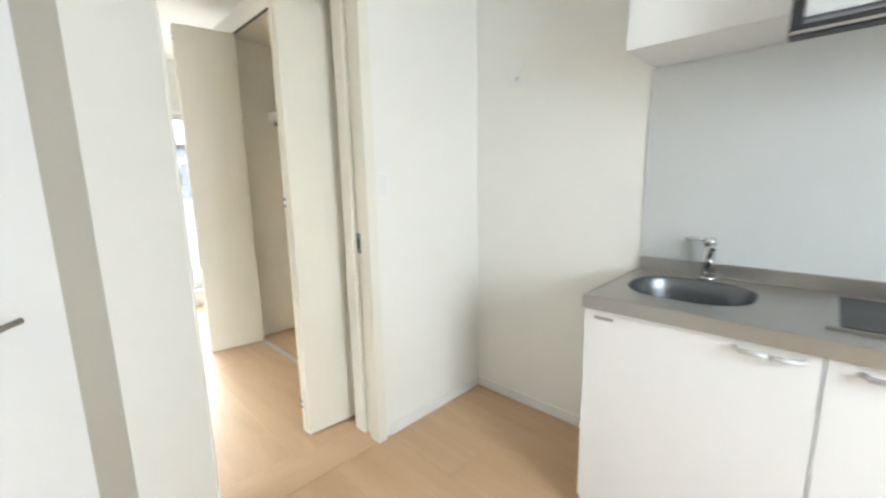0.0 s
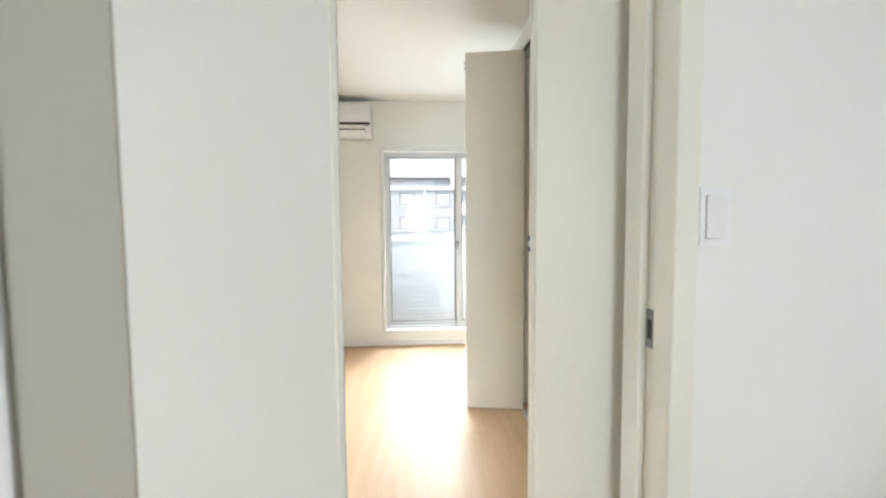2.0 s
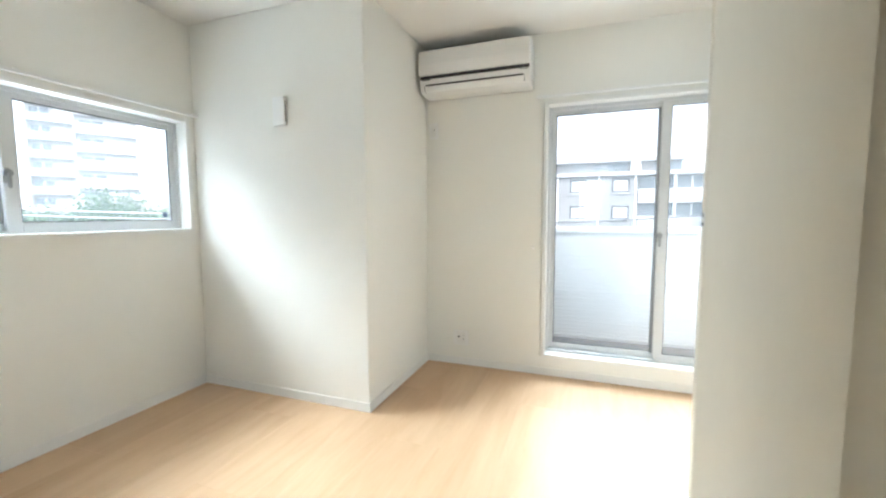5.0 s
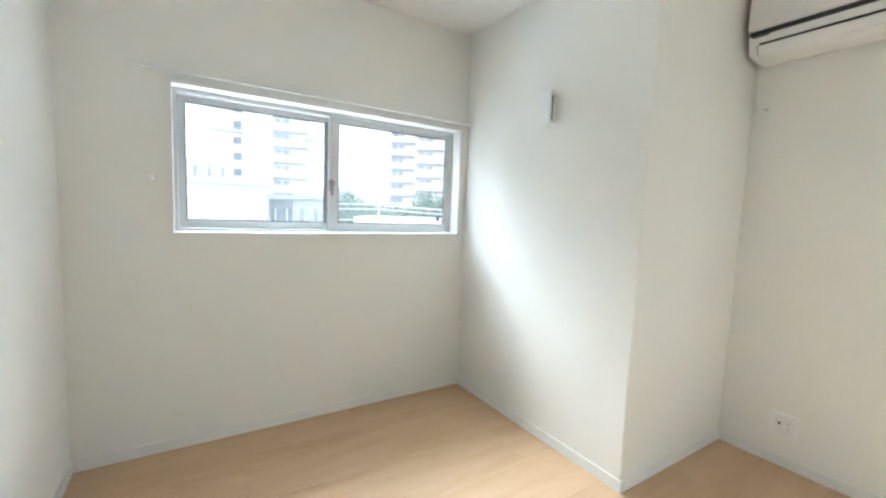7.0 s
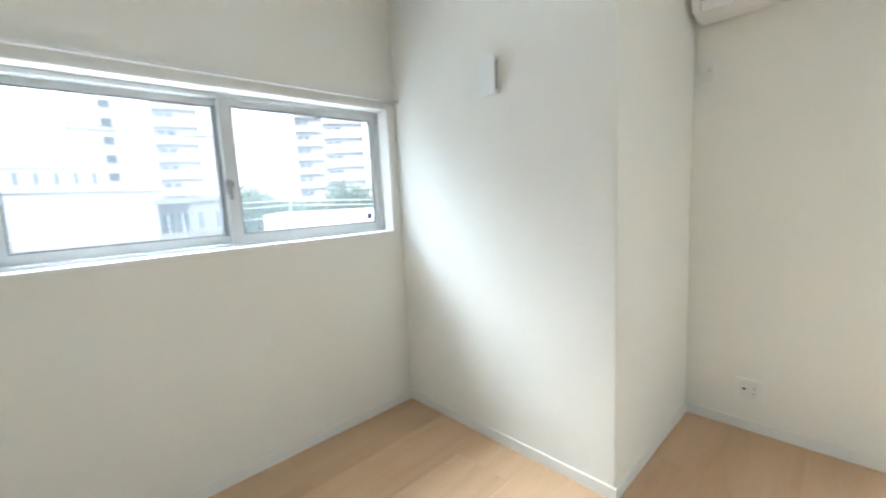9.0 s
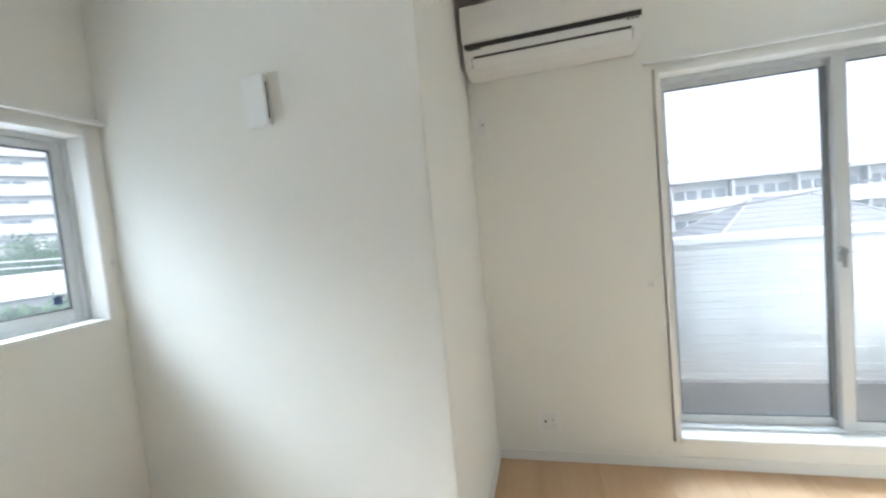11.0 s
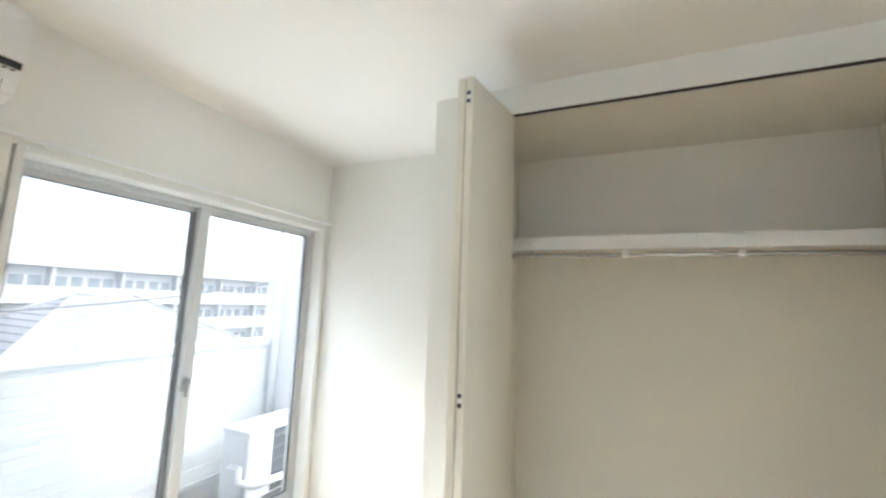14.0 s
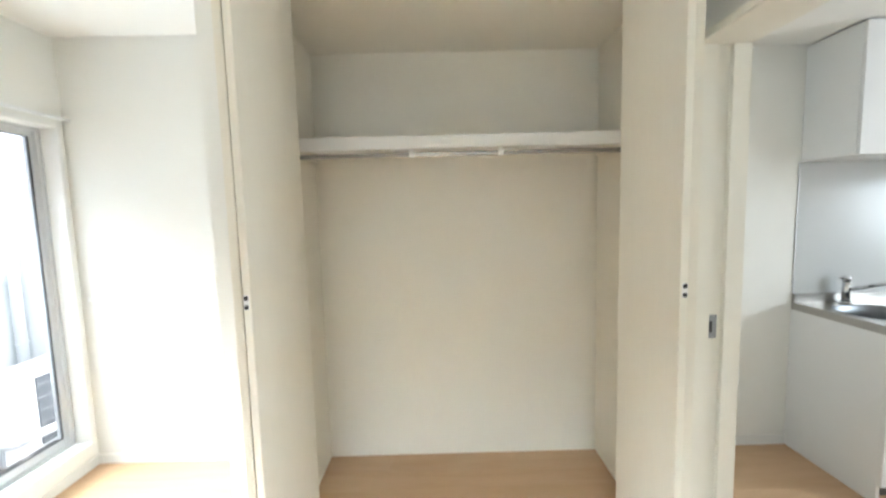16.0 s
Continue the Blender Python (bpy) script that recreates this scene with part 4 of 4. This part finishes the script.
def cable(name, pts, r, label, mat=M_RUBBER):
    b = B()
    for (p, q, sag) in pts:
        n = 14
        c = [Vector(p).lerp(Vector(q), i / n) - Vector((0, 0, sag * 4 * (i / n) * (1 - i / n))) for i in range(n + 1)]
        for u, v in zip(c, c[1:]):
            rod(b, u, v, r, seg=6, caps=False)
    solid(name, b, mat, label, "cable", "overhead cables")


up = thing("utility_pole", "concrete utility pole carrying overhead cables", "utility pole", (-34.5, 10.9, GZ))
part("pole", rod(B(), (-34.5, 10.9, GZ), (-34.5, 10.9, 7.6), 0.18, 0.12), M_CONC, up)
part("crossarm", box(B(), -34.56, 9.9, 7.0, -34.44, 11.9, 7.12), M_CONC, up)
up2 = thing("utility_pole", "thin pale pole in front of the trees", "utility pole", (-38.9, 18.6, GZ))
part("pole", rod(B(), (-38.9, 18.6, GZ), (-38.9, 18.6, 1.95), 0.14, 0.10), M_CONC, up2)
cable("overhead_cable", [((2.0, 8.6, 1.02), (8.6, 9.5, 1.70), 0.12), ((8.6, 9.5, 1.70), (30, 12.5, 4.4), 0.3), ((-25, 5, -0.6), (2.0, 8.6, 1.02), 0.4)], 0.014, "thin dark overhead cable crossing before the balcony")
for k, (za, zb) in enumerate(((7.1, 8.4), (6.9, 7.7), (7.0, 6.9))):
    cable("overhead_cable", [((-34.5, 10.1 + 0.8 * k, za), (-26, -22, zb), 0.5)], 0.03, "dark overhead cable strung from a utility pole")
cable("overhead_cable", [((-30, -12, 2.0), (-38.9, 18.6, 1.8), 0.3), ((-38.9, 18.6, 1.8), (-36, 45, 1.6), 0.3)], 0.04, "thin pale overhead cable before the low buildings", M_CAPW)
cable("overhead_cable", [((-30, -12, 1.4), (-38.9, 18.6, 1.3), 0.3), ((-38.9, 18.6, 1.3), (-36, 45, 1.0), 0.3)], 0.035, "thin pale lower overhead cable before the low buildings", M_CAPW)
cable("overhead_cable", [((-30, -12, 0.4), (-38.9, 18.6, 0.2), 0.3)], 0.03, "thin pale lowest overhead cable before the low buildings", M_CAPW)

# ---- floor boards ----
PW, PL, GAP = 0.303, 1.818, 0.0003
shared = {}
base = next(o for o in bpy.data.objects if o.name == "floor_base")
def board(x0, y0, x1, y1):
    w, l = round(x1 - x0, 3), round(y1 - y0, 3)
    if w < 0.004 or l < 0.004:
        return
    if (w, l) not in shared:
        shared[w, l] = mesh_of("floor_board", box(B(), GAP, GAP, -0.012, w - GAP, l - GAP, 0, 0.0005), M_FLOOR)
    ob = new("floor_board", shared[w, l])
    ob.location = (x0, y0, 0)
    ob.parent = base
def lay(x0, y0, x1, y1, off):
    k, x = 0, x0
    while x < x1 - 1e-6:
        y = y0 - (off + (k * 0.606) % PL)
        while y < y1:
            a, c = max(y, y0), min(y + PL, y1)
            if c > a:
                board(x, a, min(x + PW, x1), c)
            y += PL
        x, k = x + PW, k + 1
lay(0, DY1, EX, NY, 0.55)
lay(1.0, SY, EX, DY0, 0.3)
